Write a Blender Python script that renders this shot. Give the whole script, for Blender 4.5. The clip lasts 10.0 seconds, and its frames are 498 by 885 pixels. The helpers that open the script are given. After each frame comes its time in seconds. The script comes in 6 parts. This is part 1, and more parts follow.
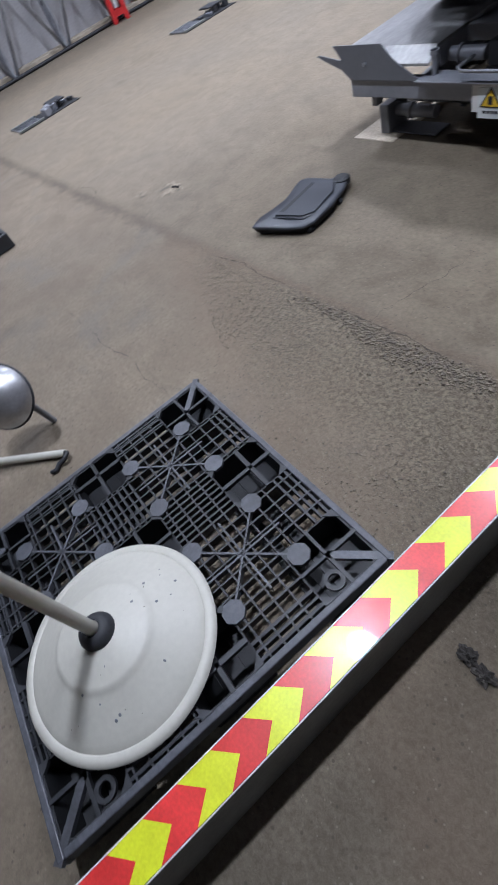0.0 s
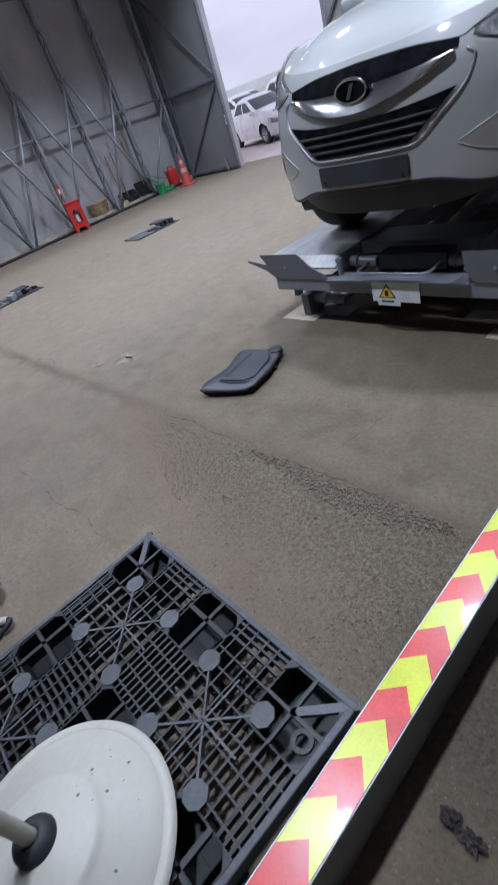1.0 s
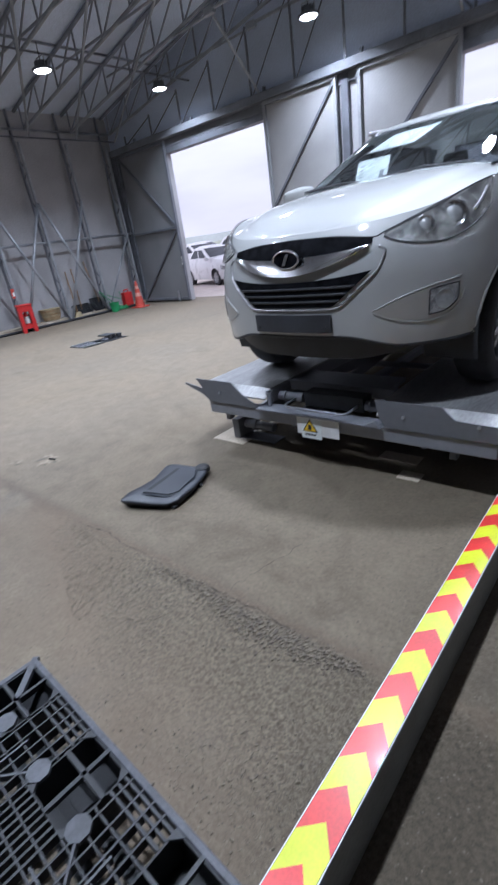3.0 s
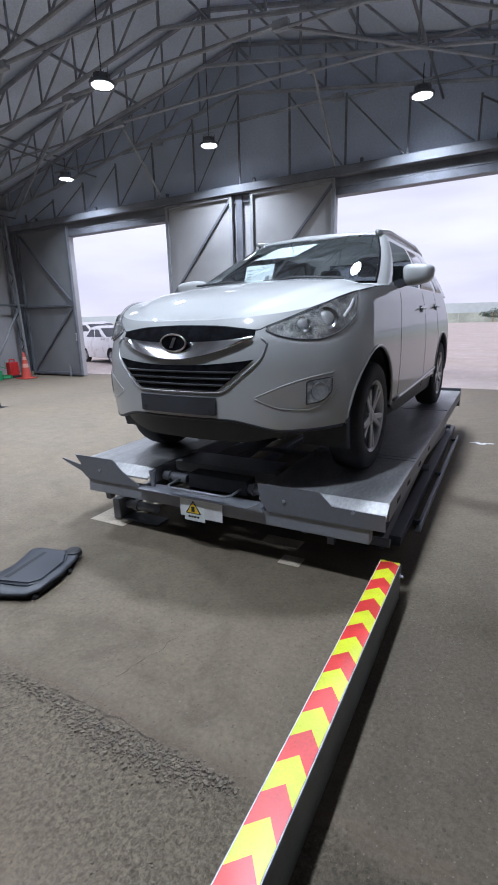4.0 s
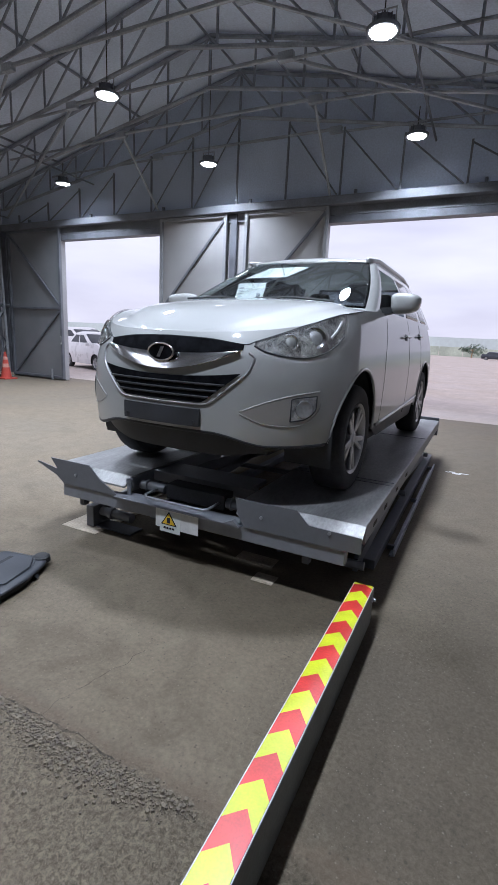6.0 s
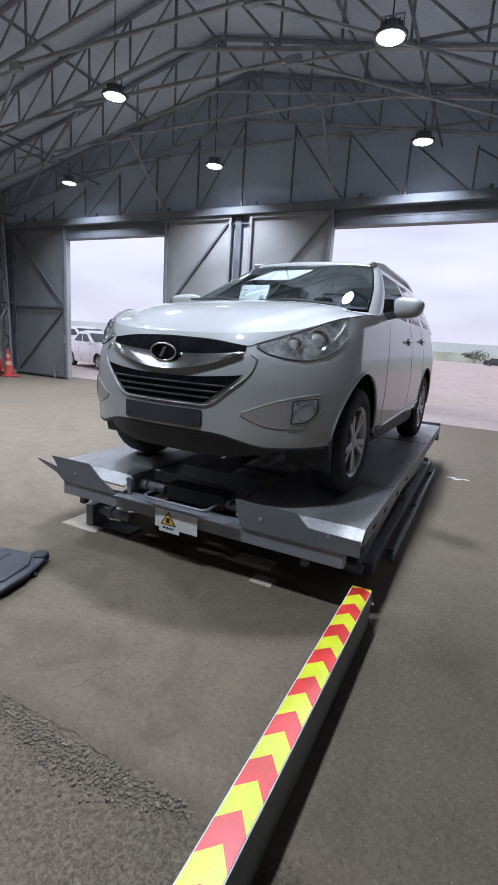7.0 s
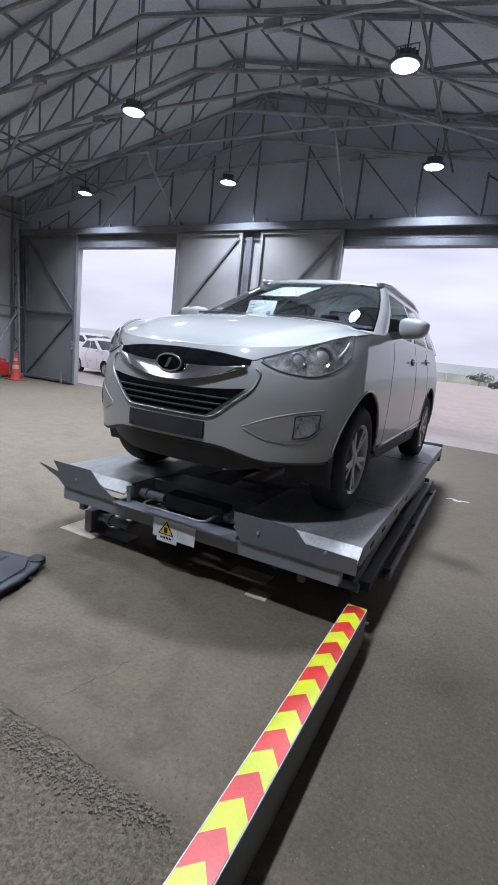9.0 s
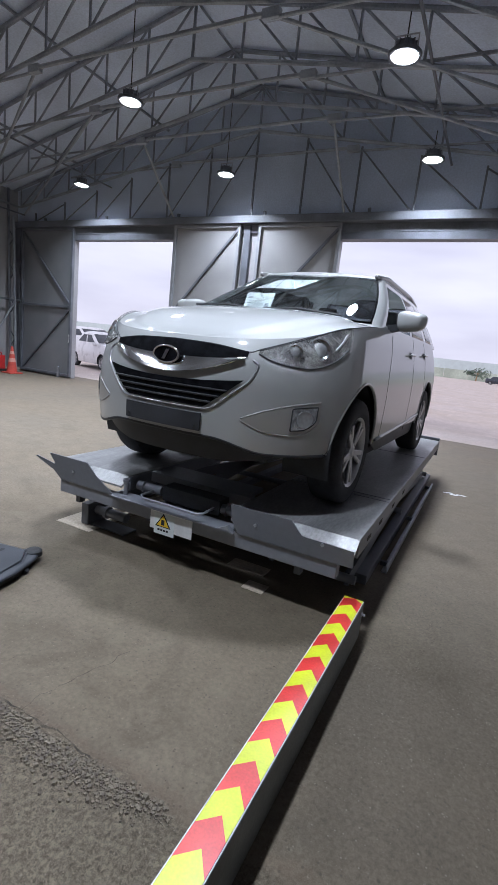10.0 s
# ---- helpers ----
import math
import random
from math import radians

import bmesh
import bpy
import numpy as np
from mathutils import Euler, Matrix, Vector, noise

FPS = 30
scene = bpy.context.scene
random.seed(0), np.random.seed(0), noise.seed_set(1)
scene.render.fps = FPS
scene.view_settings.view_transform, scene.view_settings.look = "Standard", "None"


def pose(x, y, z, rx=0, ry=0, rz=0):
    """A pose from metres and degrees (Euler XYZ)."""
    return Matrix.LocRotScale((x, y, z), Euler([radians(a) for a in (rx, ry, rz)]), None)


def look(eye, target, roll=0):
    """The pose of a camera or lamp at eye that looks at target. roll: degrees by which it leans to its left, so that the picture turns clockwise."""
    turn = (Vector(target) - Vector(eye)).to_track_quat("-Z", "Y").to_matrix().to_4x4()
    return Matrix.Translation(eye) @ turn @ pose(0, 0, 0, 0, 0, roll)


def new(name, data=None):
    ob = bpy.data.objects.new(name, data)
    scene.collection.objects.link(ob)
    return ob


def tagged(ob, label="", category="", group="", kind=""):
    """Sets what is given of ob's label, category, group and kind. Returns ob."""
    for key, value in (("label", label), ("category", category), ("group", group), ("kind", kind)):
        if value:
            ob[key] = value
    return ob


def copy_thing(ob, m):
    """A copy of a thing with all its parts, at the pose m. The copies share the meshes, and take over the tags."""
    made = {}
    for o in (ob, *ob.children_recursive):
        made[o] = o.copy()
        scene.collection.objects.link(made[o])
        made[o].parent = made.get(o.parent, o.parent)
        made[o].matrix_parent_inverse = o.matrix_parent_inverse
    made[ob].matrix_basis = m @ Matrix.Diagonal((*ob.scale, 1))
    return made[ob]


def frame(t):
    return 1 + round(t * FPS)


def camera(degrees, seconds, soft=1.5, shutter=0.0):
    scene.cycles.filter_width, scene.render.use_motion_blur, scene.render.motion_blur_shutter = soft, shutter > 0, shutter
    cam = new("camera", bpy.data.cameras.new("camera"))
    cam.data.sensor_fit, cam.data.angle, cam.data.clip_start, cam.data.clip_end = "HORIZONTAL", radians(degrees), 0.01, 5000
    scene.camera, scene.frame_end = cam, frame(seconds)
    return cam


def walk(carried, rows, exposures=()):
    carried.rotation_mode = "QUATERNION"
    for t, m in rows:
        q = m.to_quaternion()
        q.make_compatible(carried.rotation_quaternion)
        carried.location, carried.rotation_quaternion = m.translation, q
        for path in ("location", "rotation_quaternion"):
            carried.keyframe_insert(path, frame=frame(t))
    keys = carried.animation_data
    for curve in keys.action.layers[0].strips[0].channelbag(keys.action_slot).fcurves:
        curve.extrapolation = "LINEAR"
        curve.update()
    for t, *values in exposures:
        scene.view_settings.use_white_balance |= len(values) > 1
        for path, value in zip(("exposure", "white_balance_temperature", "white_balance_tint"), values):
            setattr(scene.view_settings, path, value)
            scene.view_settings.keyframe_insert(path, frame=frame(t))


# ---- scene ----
cam = camera(56.1, 10.0, shutter=0.3)
PATH = [
    (0, (0.39, -2.389, 1.406), (-0.876, -2.01, -0.094), -28.3),
    (0.3, (0.42, -2.36, 1.421), (-0.83, -1.942, -0.084), -32.6),
    (0.5, (0.408, -2.381, 1.42), (-0.792, -2.006, -0.136), -33.0),
    (0.6, (0.395, -2.372, 1.438), (-0.827, -1.955, -0.09), -31.8),
    (0.7, (0.424, -2.326, 1.445), (-0.918, -1.805, 0.057), -30.6),
    (0.8, (0.417, -2.393, 1.458), (-0.929, -1.635, 0.188), -23.0),
    (0.9, (0.43, -2.395, 1.451), (-0.938, -1.548, 0.264), -21.5),
    (1, (0.439, -2.397, 1.471), (-0.933, -1.498, 0.327), -20.4),
    (1.5, (0.439, -2.393, 1.462), (-0.926, -1.422, 0.369), -17.0),
    (2, (0.444, -2.393, 1.466), (-0.933, -1.374, 0.435), -14.8),
    (2.5, (0.45, -2.392, 1.467), (-0.914, -1.285, 0.511), -12.9),
    (3, (0.466, -2.365, 1.485), (-0.792, -1.028, 0.69), -8.3),
    (3.2, (0.479, -2.347, 1.505), (-0.708, -0.906, 0.79), -6.6),
    (4.3, (0.474, -2.282, 1.443), (-0.403, -0.546, 0.976), -0.3),
    (4.5, (0.471, -2.286, 1.443), (-0.393, -0.54, 0.989), 0.2),
    (5, (0.466, -2.291, 1.45), (-0.388, -0.534, 1.021), 1.6),
    (5.5, (0.461, -2.289, 1.441), (-0.393, -0.533, 1.012), 2.4),
    (7, (0.463, -2.292, 1.435), (-0.396, -0.536, 1.013), 3.9),
    (7.5, (0.466, -2.293, 1.433), (-0.4, -0.539, 1.019), 4.6),
    (8, (0.471, -2.297, 1.435), (-0.406, -0.543, 1.043), 5.3),
    (8.5, (0.472, -2.301, 1.441), (-0.411, -0.545, 1.074), 5.9),
    (9, (0.474, -2.3, 1.439), (-0.403, -0.541, 1.07), 6.2),
    (9.5, (0.471, -2.296, 1.431), (-0.399, -0.536, 1.051), 6.4),
    (10, (0.474, -2.295, 1.425), (-0.389, -0.534, 1.035), 6.4),
]
walk(cam, [(t, look(eye, target, roll)) for t, eye, target, roll in PATH], exposures=[(0.0, 0.72, 5950, 17), (0.5, 0.58, 5950, 16), (1.0, 0.55, 5800, 15), (2.0, 0.60, 5850, 15), (3.0, 0.84, 5750, 14), (4.3, 0.76, 5900, 13), (10.0, 0.70, 5950, 13)])

# ---- world, lamps, exposure ----
LIFT = 0.50          # height of the lift's platform
XC, YF = -1.113, 0.70  # the car's middle line and its front axle

world = bpy.data.worlds.new("world")
scene.world = world
world.use_nodes = True
wn, wl = world.node_tree.nodes, world.node_tree.links
wn.clear()
w_out = wn.new("ShaderNodeOutputWorld")
w_bg = wn.new("ShaderNodeBackground")
w_sky = wn.new("ShaderNodeTexSky")
w_sky.sky_type, w_sky.sun_disc = "NISHITA", False
w_sky.sun_elevation, w_sky.sun_rotation = radians(48), radians(150)
w_sky.air_density, w_sky.dust_density = 1.0, 4.0
w_mix = wn.new("ShaderNodeMix")
w_mix.data_type = "RGBA"
w_mix.inputs["Factor"].default_value = 0.88
w_co = wn.new("ShaderNodeTexCoord")
w_map = wn.new("ShaderNodeMapping")
w_map.inputs["Scale"].default_value = (1.5, 1.5, 7.0)
w_noise = wn.new("ShaderNodeTexNoise")
w_noise.inputs["Scale"].default_value, w_noise.inputs["Detail"].default_value = 1.6, 6
w_ramp = wn.new("ShaderNodeValToRGB")
w_ramp.color_ramp.elements[0].position, w_ramp.color_ramp.elements[0].color = 0.33, (6.9, 6.6, 7.6, 1)
w_ramp.color_ramp.elements[1].position, w_ramp.color_ramp.elements[1].color = 0.66, (8.9, 8.6, 9.4, 1)
wl.new(w_co.outputs["Generated"], w_map.inputs["Vector"])
wl.new(w_map.outputs["Vector"], w_noise.inputs["Vector"])
wl.new(w_noise.outputs["Fac"], w_ramp.inputs["Fac"])
wl.new(w_sky.outputs["Color"], w_mix.inputs["A"])
wl.new(w_ramp.outputs["Color"], w_mix.inputs["B"])
wl.new(w_mix.outputs["Result"], w_bg.inputs["Color"])
w_bg.inputs["Strength"].default_value = 0.072
wl.new(w_bg.outputs["Background"], w_out.inputs["Surface"])

sun = new("sun", bpy.data.lights.new("sun", "SUN"))
sun.data.energy, sun.data.angle, sun.data.color = 0.7, radians(20), (1.0, 0.97, 0.93)
sun.matrix_world = look((0, 0, 0), (-0.33, 0.57, -0.74))

LAMP_Z = 4.865
LAMPS = [(x, y) for y in (6.65, 3.76, 0.9, -1.9) for x in (-9.2, -5.12, -1.075)]
for x, y in LAMPS:
    lamp = new("high_bay_light", bpy.data.lights.new("high_bay_light", "AREA"))
    lamp.data.shape, lamp.data.size = "DISK", 0.30
    lamp.data.energy, lamp.data.color = 53, (0.88, 0.94, 1.0)
    lamp.data.spread = radians(130)
    lamp.location = (x, y, LAMP_Z - 0.012)


# ---- materials ----
def shader(name, base, rough=0.6, metal=0.0, vary=0.12, scale=6.0, fine=60.0, bump=0.15, depth=0.004, coat=0.0, tint=None, spec=0.5, stretch=(1, 1, 1), by_object=0.0):
    """A surface with a broad stain and a fine grain in its colour, roughness and relief."""
    m = bpy.data.materials.new(name)
    m.use_nodes = True
    n, l = m.node_tree.nodes, m.node_tree.links
    b = n["Principled BSDF"]
    geo = n.new("ShaderNodeTexCoord")
    mp = n.new("ShaderNodeMapping")
    mp.inputs["Scale"].default_value = stretch
    l.new(geo.outputs["Object"], mp.inputs["Vector"])
    big, small = n.new("ShaderNodeTexNoise"), n.new("ShaderNodeTexNoise")
    big.inputs["Scale"].default_value, big.inputs["Detail"].default_value = scale, 5
    small.inputs["Scale"].default_value, small.inputs["Detail"].default_value = fine, 4
    for tex in (big, small):
        l.new(mp.outputs["Vector"], tex.inputs["Vector"])
    ramp = n.new("ShaderNodeValToRGB")
    other = tint or tuple(c * (1 - 2.2 * vary) for c in base)
    ramp.color_ramp.elements[0].position, ramp.color_ramp.elements[0].color = 0.36, (*other, 1)
    ramp.color_ramp.elements[1].position, ramp.color_ramp.elements[1].color = 0.62, (*base, 1)
    l.new(big.outputs["Fac"], ramp.inputs["Fac"])
    grain = n.new("ShaderNodeMapRange")
    grain.inputs["From Min"].default_value, grain.inputs["From Max"].default_value = 0.3, 0.7
    grain.inputs["To Min"].default_value, grain.inputs["To Max"].default_value = 1 - vary, 1 + vary
    l.new(small.outputs["Fac"], grain.inputs["Value"])
    mul = n.new("ShaderNodeVectorMath")
    mul.operation = "SCALE"
    l.new(ramp.outputs["Color"], mul.inputs[0])
    l.new(grain.outputs["Result"], mul.inputs["Scale"])
    last = mul.outputs["Vector"]
    if by_object:
        info = n.new("ShaderNodeObjectInfo")
        span = n.new("ShaderNodeMapRange")
        span.inputs["To Min"].default_value, span.inputs["To Max"].default_value = 1 - by_object, 1 + by_object
        l.new(info.outputs["Random"], span.inputs["Value"])
        mul2 = n.new("ShaderNodeVectorMath")
        mul2.operation = "SCALE"
        l.new(last, mul2.inputs[0])
        l.new(span.outputs["Result"], mul2.inputs["Scale"])
        last = mul2.outputs["Vector"]
    l.new(last, b.inputs["Base Color"])
    rr = n.new("ShaderNodeMapRange")
    rr.inputs["To Min"].default_value, rr.inputs["To Max"].default_value = max(0.02, rough - 0.12), min(1, rough + 0.12)
    l.new(big.outputs["Fac"], rr.inputs["Value"])
    l.new(rr.outputs["Result"], b.inputs["Roughness"])
    b.inputs["Metallic"].default_value = metal
    b.inputs["Coat Weight"].default_value = coat
    b.inputs["Coat Roughness"].default_value = 0.04
    b.inputs["Specular IOR Level"].default_value = spec
    if bump:
        bp = n.new("ShaderNodeBump")
        bp.inputs["Strength"].default_value, bp.inputs["Distance"].default_value = bump, depth
        l.new(small.outputs["Fac"], bp.inputs["Height"])
        l.new(bp.outputs["Normal"], b.inputs["Normal"])
    return m


def floor_shader(name, base, dark, sandy, worn):
    """Dusty concrete: broad clouds, oil stains, pale flecks and dark grit; worn marks the pours that have lost their skin."""
    m = bpy.data.materials.new(name)
    m.use_nodes = True
    n, l = m.node_tree.nodes, m.node_tree.links
    b = n["Principled BSDF"]
    co = n.new("ShaderNodeTexCoord")

    def tex(scale, detail=5, rough=0.55, kind="ShaderNodeTexNoise", warp=0.0):
        t = n.new(kind)
        t.inputs["Scale"].default_value = scale
        if kind == "ShaderNodeTexNoise":
            t.inputs["Detail"].default_value, t.inputs["Roughness"].default_value = detail, rough
            t.inputs["Distortion"].default_value = warp
        l.new(co.outputs["Object"], t.inputs["Vector"])
        return t

    def span(src, a, c, lo=0.0, hi=1.0):
        r = n.new("ShaderNodeMapRange")
        r.inputs["From Min"].default_value, r.inputs["From Max"].default_value = a, c
        r.inputs["To Min"].default_value, r.inputs["To Max"].default_value = lo, hi
        l.new(src, r.inputs["Value"])
        return r.outputs["Result"]

    def mix(fac, a, c, kind="MIX"):
        x = n.new("ShaderNodeMix")
        x.data_type, x.blend_type = "RGBA", kind
        for key, v in (("Factor", fac), ("A", a), ("B", c)):
            if isinstance(v, (tuple, float)):
                x.inputs[key].default_value = v if key == "Factor" else (*v, 1)
            else:
                l.new(v, x.inputs[key])
        return x.outputs["Result"]

    def calc(op, a, c, d=None):
        x = n.new("ShaderNodeMath")
        x.operation, x.use_clamp = op, d is None
        for i, v in enumerate((a, c, d)):
            if isinstance(v, float):
                x.inputs[i].default_value = v
            elif v is not None:
                l.new(v, x.inputs[i])
        return x.outputs["Value"]

    def flecks(scale, share, size):
        """Scattered small marks: a random few cells of a mosaic, each with a spot at its heart."""
        v = tex(scale, kind="ShaderNodeTexVoronoi")
        sep = n.new("ShaderNodeSeparateColor")
        l.new(v.outputs["Color"], sep.inputs["Color"])
        few = span(sep.outputs["Red"], 1 - share, 1 - share + 0.02)
        return calc("MULTIPLY", few, span(v.outputs["Distance"], size, size * 0.6))

    cloud, stain, oil = tex(0.45, 6, 0.6), tex(1.15, 8, 0.66, warp=0.6), tex(0.8, 7, 0.62, warp=1.0)
    mid, fine, grit = tex(6.5, 7, 0.72), tex(48, 5, 0.75), tex(190, 3, 0.7)
    col = mix(span(cloud.outputs["Fac"], 0.36, 0.64), base, sandy)
    pale, blot = tuple(min(1, c * 1.55) for c in base), tuple(c * 0.55 for c in dark)
    col = mix(span(stain.outputs["Fac"], 0.51, 0.72, 0, 0.30), col, dark)
    col = mix(span(oil.outputs["Fac"], 0.60, 0.72, 0, 0.28), col, blot)
    col = mix(span(stain.outputs["Fac"], 0.47, 0.30, 0, 0.30), col, pale)
    col = mix(span(mid.outputs["Fac"], 0.42, 0.70, 0.0, 0.34), col, dark)
    col = mix(span(fine.outputs["Fac"], 0.44, 0.68, 0.0, 0.46), col, dark)
    col = mix(span(fine.outputs["Fac"], 0.46, 0.28, 0.0, 0.25), col, pale)
    height = calc("MULTIPLY", grit.outputs["Fac"], 0.20)
    height = calc("ADD", height, calc("MULTIPLY", fine.outputs["Fac"], 0.18))
    if worn:
        south, slope, joint = worn
        pos = n.new("ShaderNodeSeparateXYZ")
        l.new(co.outputs["Object"], pos.inputs["Vector"])
        x = calc("MULTIPLY_ADD", stain.outputs["Fac"], 1.5, pos.outputs["X"])
        y = calc("MULTIPLY_ADD", mid.outputs["Fac"], 0.22, pos.outputs["Y"])
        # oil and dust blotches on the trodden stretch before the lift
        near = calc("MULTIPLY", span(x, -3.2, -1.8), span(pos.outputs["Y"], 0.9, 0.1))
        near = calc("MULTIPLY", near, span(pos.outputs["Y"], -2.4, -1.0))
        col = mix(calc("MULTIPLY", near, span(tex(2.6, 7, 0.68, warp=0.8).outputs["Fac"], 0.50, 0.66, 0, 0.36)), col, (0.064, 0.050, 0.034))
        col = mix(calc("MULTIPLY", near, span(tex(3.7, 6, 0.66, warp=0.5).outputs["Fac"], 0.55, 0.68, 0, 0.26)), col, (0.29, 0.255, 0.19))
        # even tint that puts the dimmer light before the lift into the colour
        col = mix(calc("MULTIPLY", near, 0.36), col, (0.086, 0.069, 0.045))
        # the older slab south of the joint: brown and grey patches, and a dirty edge along the joint
        slab = calc("MULTIPLY", span(y, joint + 0.16, joint + 0.06), span(pos.outputs["X"], 0.2, -0.2))
        patch = tex(1.7, 6, 0.6, warp=0.4)
        col = mix(calc("MULTIPLY", slab, span(patch.outputs["Fac"], 0.46, 0.60, 0.05, 0.42)), col, (0.140, 0.108, 0.078))
        col = mix(calc("MULTIPLY", slab, span(patch.outputs["Fac"], 0.44, 0.34, 0, 0.40)), col, (0.140, 0.128, 0.112))
        rim = calc("MULTIPLY", span(y, joint + 0.20, joint + 0.13), span(y, joint + 0.03, joint + 0.10))
        rim = calc("MULTIPLY", rim, calc("MULTIPLY", span(pos.outputs["X"], 0.2, -0.2), span(stain.outputs["Fac"], 0.38, 0.58, 0.25, 0.75)))
        col = mix(rim, col, (0.085, 0.068, 0.050))
        # bare aggregate between the joint and a slanting line before the pallet
        ragged = calc("MULTIPLY_ADD", stain.outputs["Fac"], 0.5, calc("MULTIPLY_ADD", mid.outputs["Fac"], 0.3, pos.outputs["Y"]))
        line = calc("MULTIPLY_ADD", pos.outputs["X"], -slope, ragged)
        zone = calc("MULTIPLY", span(y, joint + 0.17, joint + 0.08), span(line, south + 0.22, south + 0.85))
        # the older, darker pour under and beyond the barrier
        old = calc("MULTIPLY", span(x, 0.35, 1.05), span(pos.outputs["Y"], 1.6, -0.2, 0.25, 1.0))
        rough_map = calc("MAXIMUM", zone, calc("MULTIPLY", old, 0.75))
        c1, c2, c3 = tex(58, 7, 0.85, warp=0.4), tex(19, 7, 0.75), tex(120, 3, 0.7)
        agg = mix(span(c1.outputs["Fac"], 0.40, 0.60), (0.046, 0.037, 0.025), (0.235, 0.194, 0.138))
        agg = mix(span(c2.outputs["Fac"], 0.48, 0.70, 0, 0.5), agg, (0.105, 0.086, 0.064))
        agg = mix(span(c3.outputs["Fac"], 0.58, 0.72, 0, 0.5), agg, (0.33, 0.285, 0.225))
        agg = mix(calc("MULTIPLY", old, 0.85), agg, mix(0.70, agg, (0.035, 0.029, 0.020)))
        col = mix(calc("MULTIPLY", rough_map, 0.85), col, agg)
        # rusty brown margin of the bare stretch
        margin = calc("MULTIPLY", calc("MULTIPLY", zone, 4.0), calc("SUBTRACT", 1.0, zone))
        col = mix(calc("MULTIPLY", margin, 0.32), col, (0.16, 0.108, 0.074))
        bumps = calc("MULTIPLY", calc("MULTIPLY", c1.outputs["Fac"], rough_map), 0.40)
        lumps = calc("MULTIPLY", calc("ADD", calc("MULTIPLY", c1.outputs["Fac"], 0.5), calc("MULTIPLY", c2.outputs["Fac"], 0.5)), 1.0)
        bumps = calc("MULTIPLY_ADD", calc("MULTIPLY", lumps, zone), 2.4, bumps)
        height = calc("MULTIPLY_ADD", bumps, 1.0, height)
        col = mix(calc("MULTIPLY", flecks(42, 0.08, 0.20), calc("MULTIPLY_ADD", rough_map, 0.10, 0.30)), col, (0.30, 0.265, 0.21))
        col = mix(calc("MULTIPLY", flecks(75, 0.12, 0.26), calc("MULTIPLY_ADD", rough_map, 0.12, 0.30)), col, (0.29, 0.25, 0.20))
        col = mix(calc("MULTIPLY", flecks(58, 0.16, 0.30), calc("MULTIPLY_ADD", rough_map, 0.30, 0.55)), col, (0.07, 0.058, 0.045))
    col = mix(calc("MULTIPLY", flecks(24, 0.05, 0.16), 0.6), col, blot)
    col = mix(calc("MULTIPLY", flecks(33, 0.05, 0.12), 0.3), col, pale)
    l.new(col, b.inputs["Base Color"])
    l.new(span(stain.outputs["Fac"], 0.3, 0.75, 0.88, 0.66), b.inputs["Roughness"])
    b.inputs["Specular IOR Level"].default_value = 0.3
    bp = n.new("ShaderNodeBump")
    bp.inputs["Strength"].default_value, bp.inputs["Distance"].default_value = 0.5, 0.006
    l.new(height, bp.inputs["Height"])
    l.new(bp.outputs["Normal"], b.inputs["Normal"])
    return m


def glass_shader(name, tint=(0.9, 0.95, 0.95), rough=0.0, ior=1.45):
    m = bpy.data.materials.new(name)
    m.use_nodes = True
    b = m.node_tree.nodes["Principled BSDF"]
    b.inputs["Base Color"].default_value = (*tint, 1)
    b.inputs["Transmission Weight"].default_value = 1.0
    b.inputs["Roughness"].default_value = rough
    b.inputs["IOR"].default_value = ior
    return m


def glow_shader(name, color, strength):
    m = bpy.data.materials.new(name)
    m.use_nodes = True
    b = m.node_tree.nodes["Principled BSDF"]
    b.inputs["Base Color"].default_value = (0.9, 0.9, 0.9, 1)
    b.inputs["Emission Color"].default_value = (*color, 1)
    b.inputs["Emission Strength"].default_value = strength
    return m


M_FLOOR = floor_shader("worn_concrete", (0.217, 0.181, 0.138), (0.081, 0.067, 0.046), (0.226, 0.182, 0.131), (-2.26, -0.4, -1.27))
M_GROUND = floor_shader("outdoor_ground", (0.62, 0.54, 0.50), (0.30, 0.26, 0.23), (0.56, 0.47, 0.40), None)
M_WALL = shader("grey_wall_sheet", (0.435, 0.43, 0.445), 0.7, 0, 0.10, 0.8, 30, 0.2, 0.004)
M_ROOF = shader("grey_roof_sheet", (0.70, 0.77, 0.90), 0.75, 0, 0.10, 0.5, 30, 0.15, 0.004)
M_GABLE = shader("dark_gable_sheet", (0.62, 0.69, 0.82), 0.7, 0, 0.10, 0.6, 30, 0.15, 0.004)
M_STEEL = shader("galvanised_steel", (0.42, 0.44, 0.475), 0.42, 0.5, 0.14, 3, 40, 0.1, 0.002)
M_DARKSTEEL = shader("dark_painted_steel", (0.19, 0.20, 0.23), 0.5, 0.3, 0.12, 4, 50, 0.1, 0.002)
M_TRUSS = shader("weathered_truss_steel", (0.30, 0.32, 0.37), 0.5, 0.3, 0.14, 3, 40, 0.1, 0.002)
M_RAIL = shader("grey_rail_paint", (0.20, 0.21, 0.235), 0.55, 0.2, 0.14, 2, 40, 0.1, 0.002)
M_COLUMN = shader("dull_column_steel", (0.28, 0.295, 0.335), 0.36, 0.5, 0.16, 3, 40, 0.1, 0.002)
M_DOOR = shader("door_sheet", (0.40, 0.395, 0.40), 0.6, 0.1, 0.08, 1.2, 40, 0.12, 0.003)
M_FRAME = shader("door_frame_paint", (0.31, 0.32, 0.34), 0.6, 0.1, 0.10, 3, 50, 0.1, 0.002)
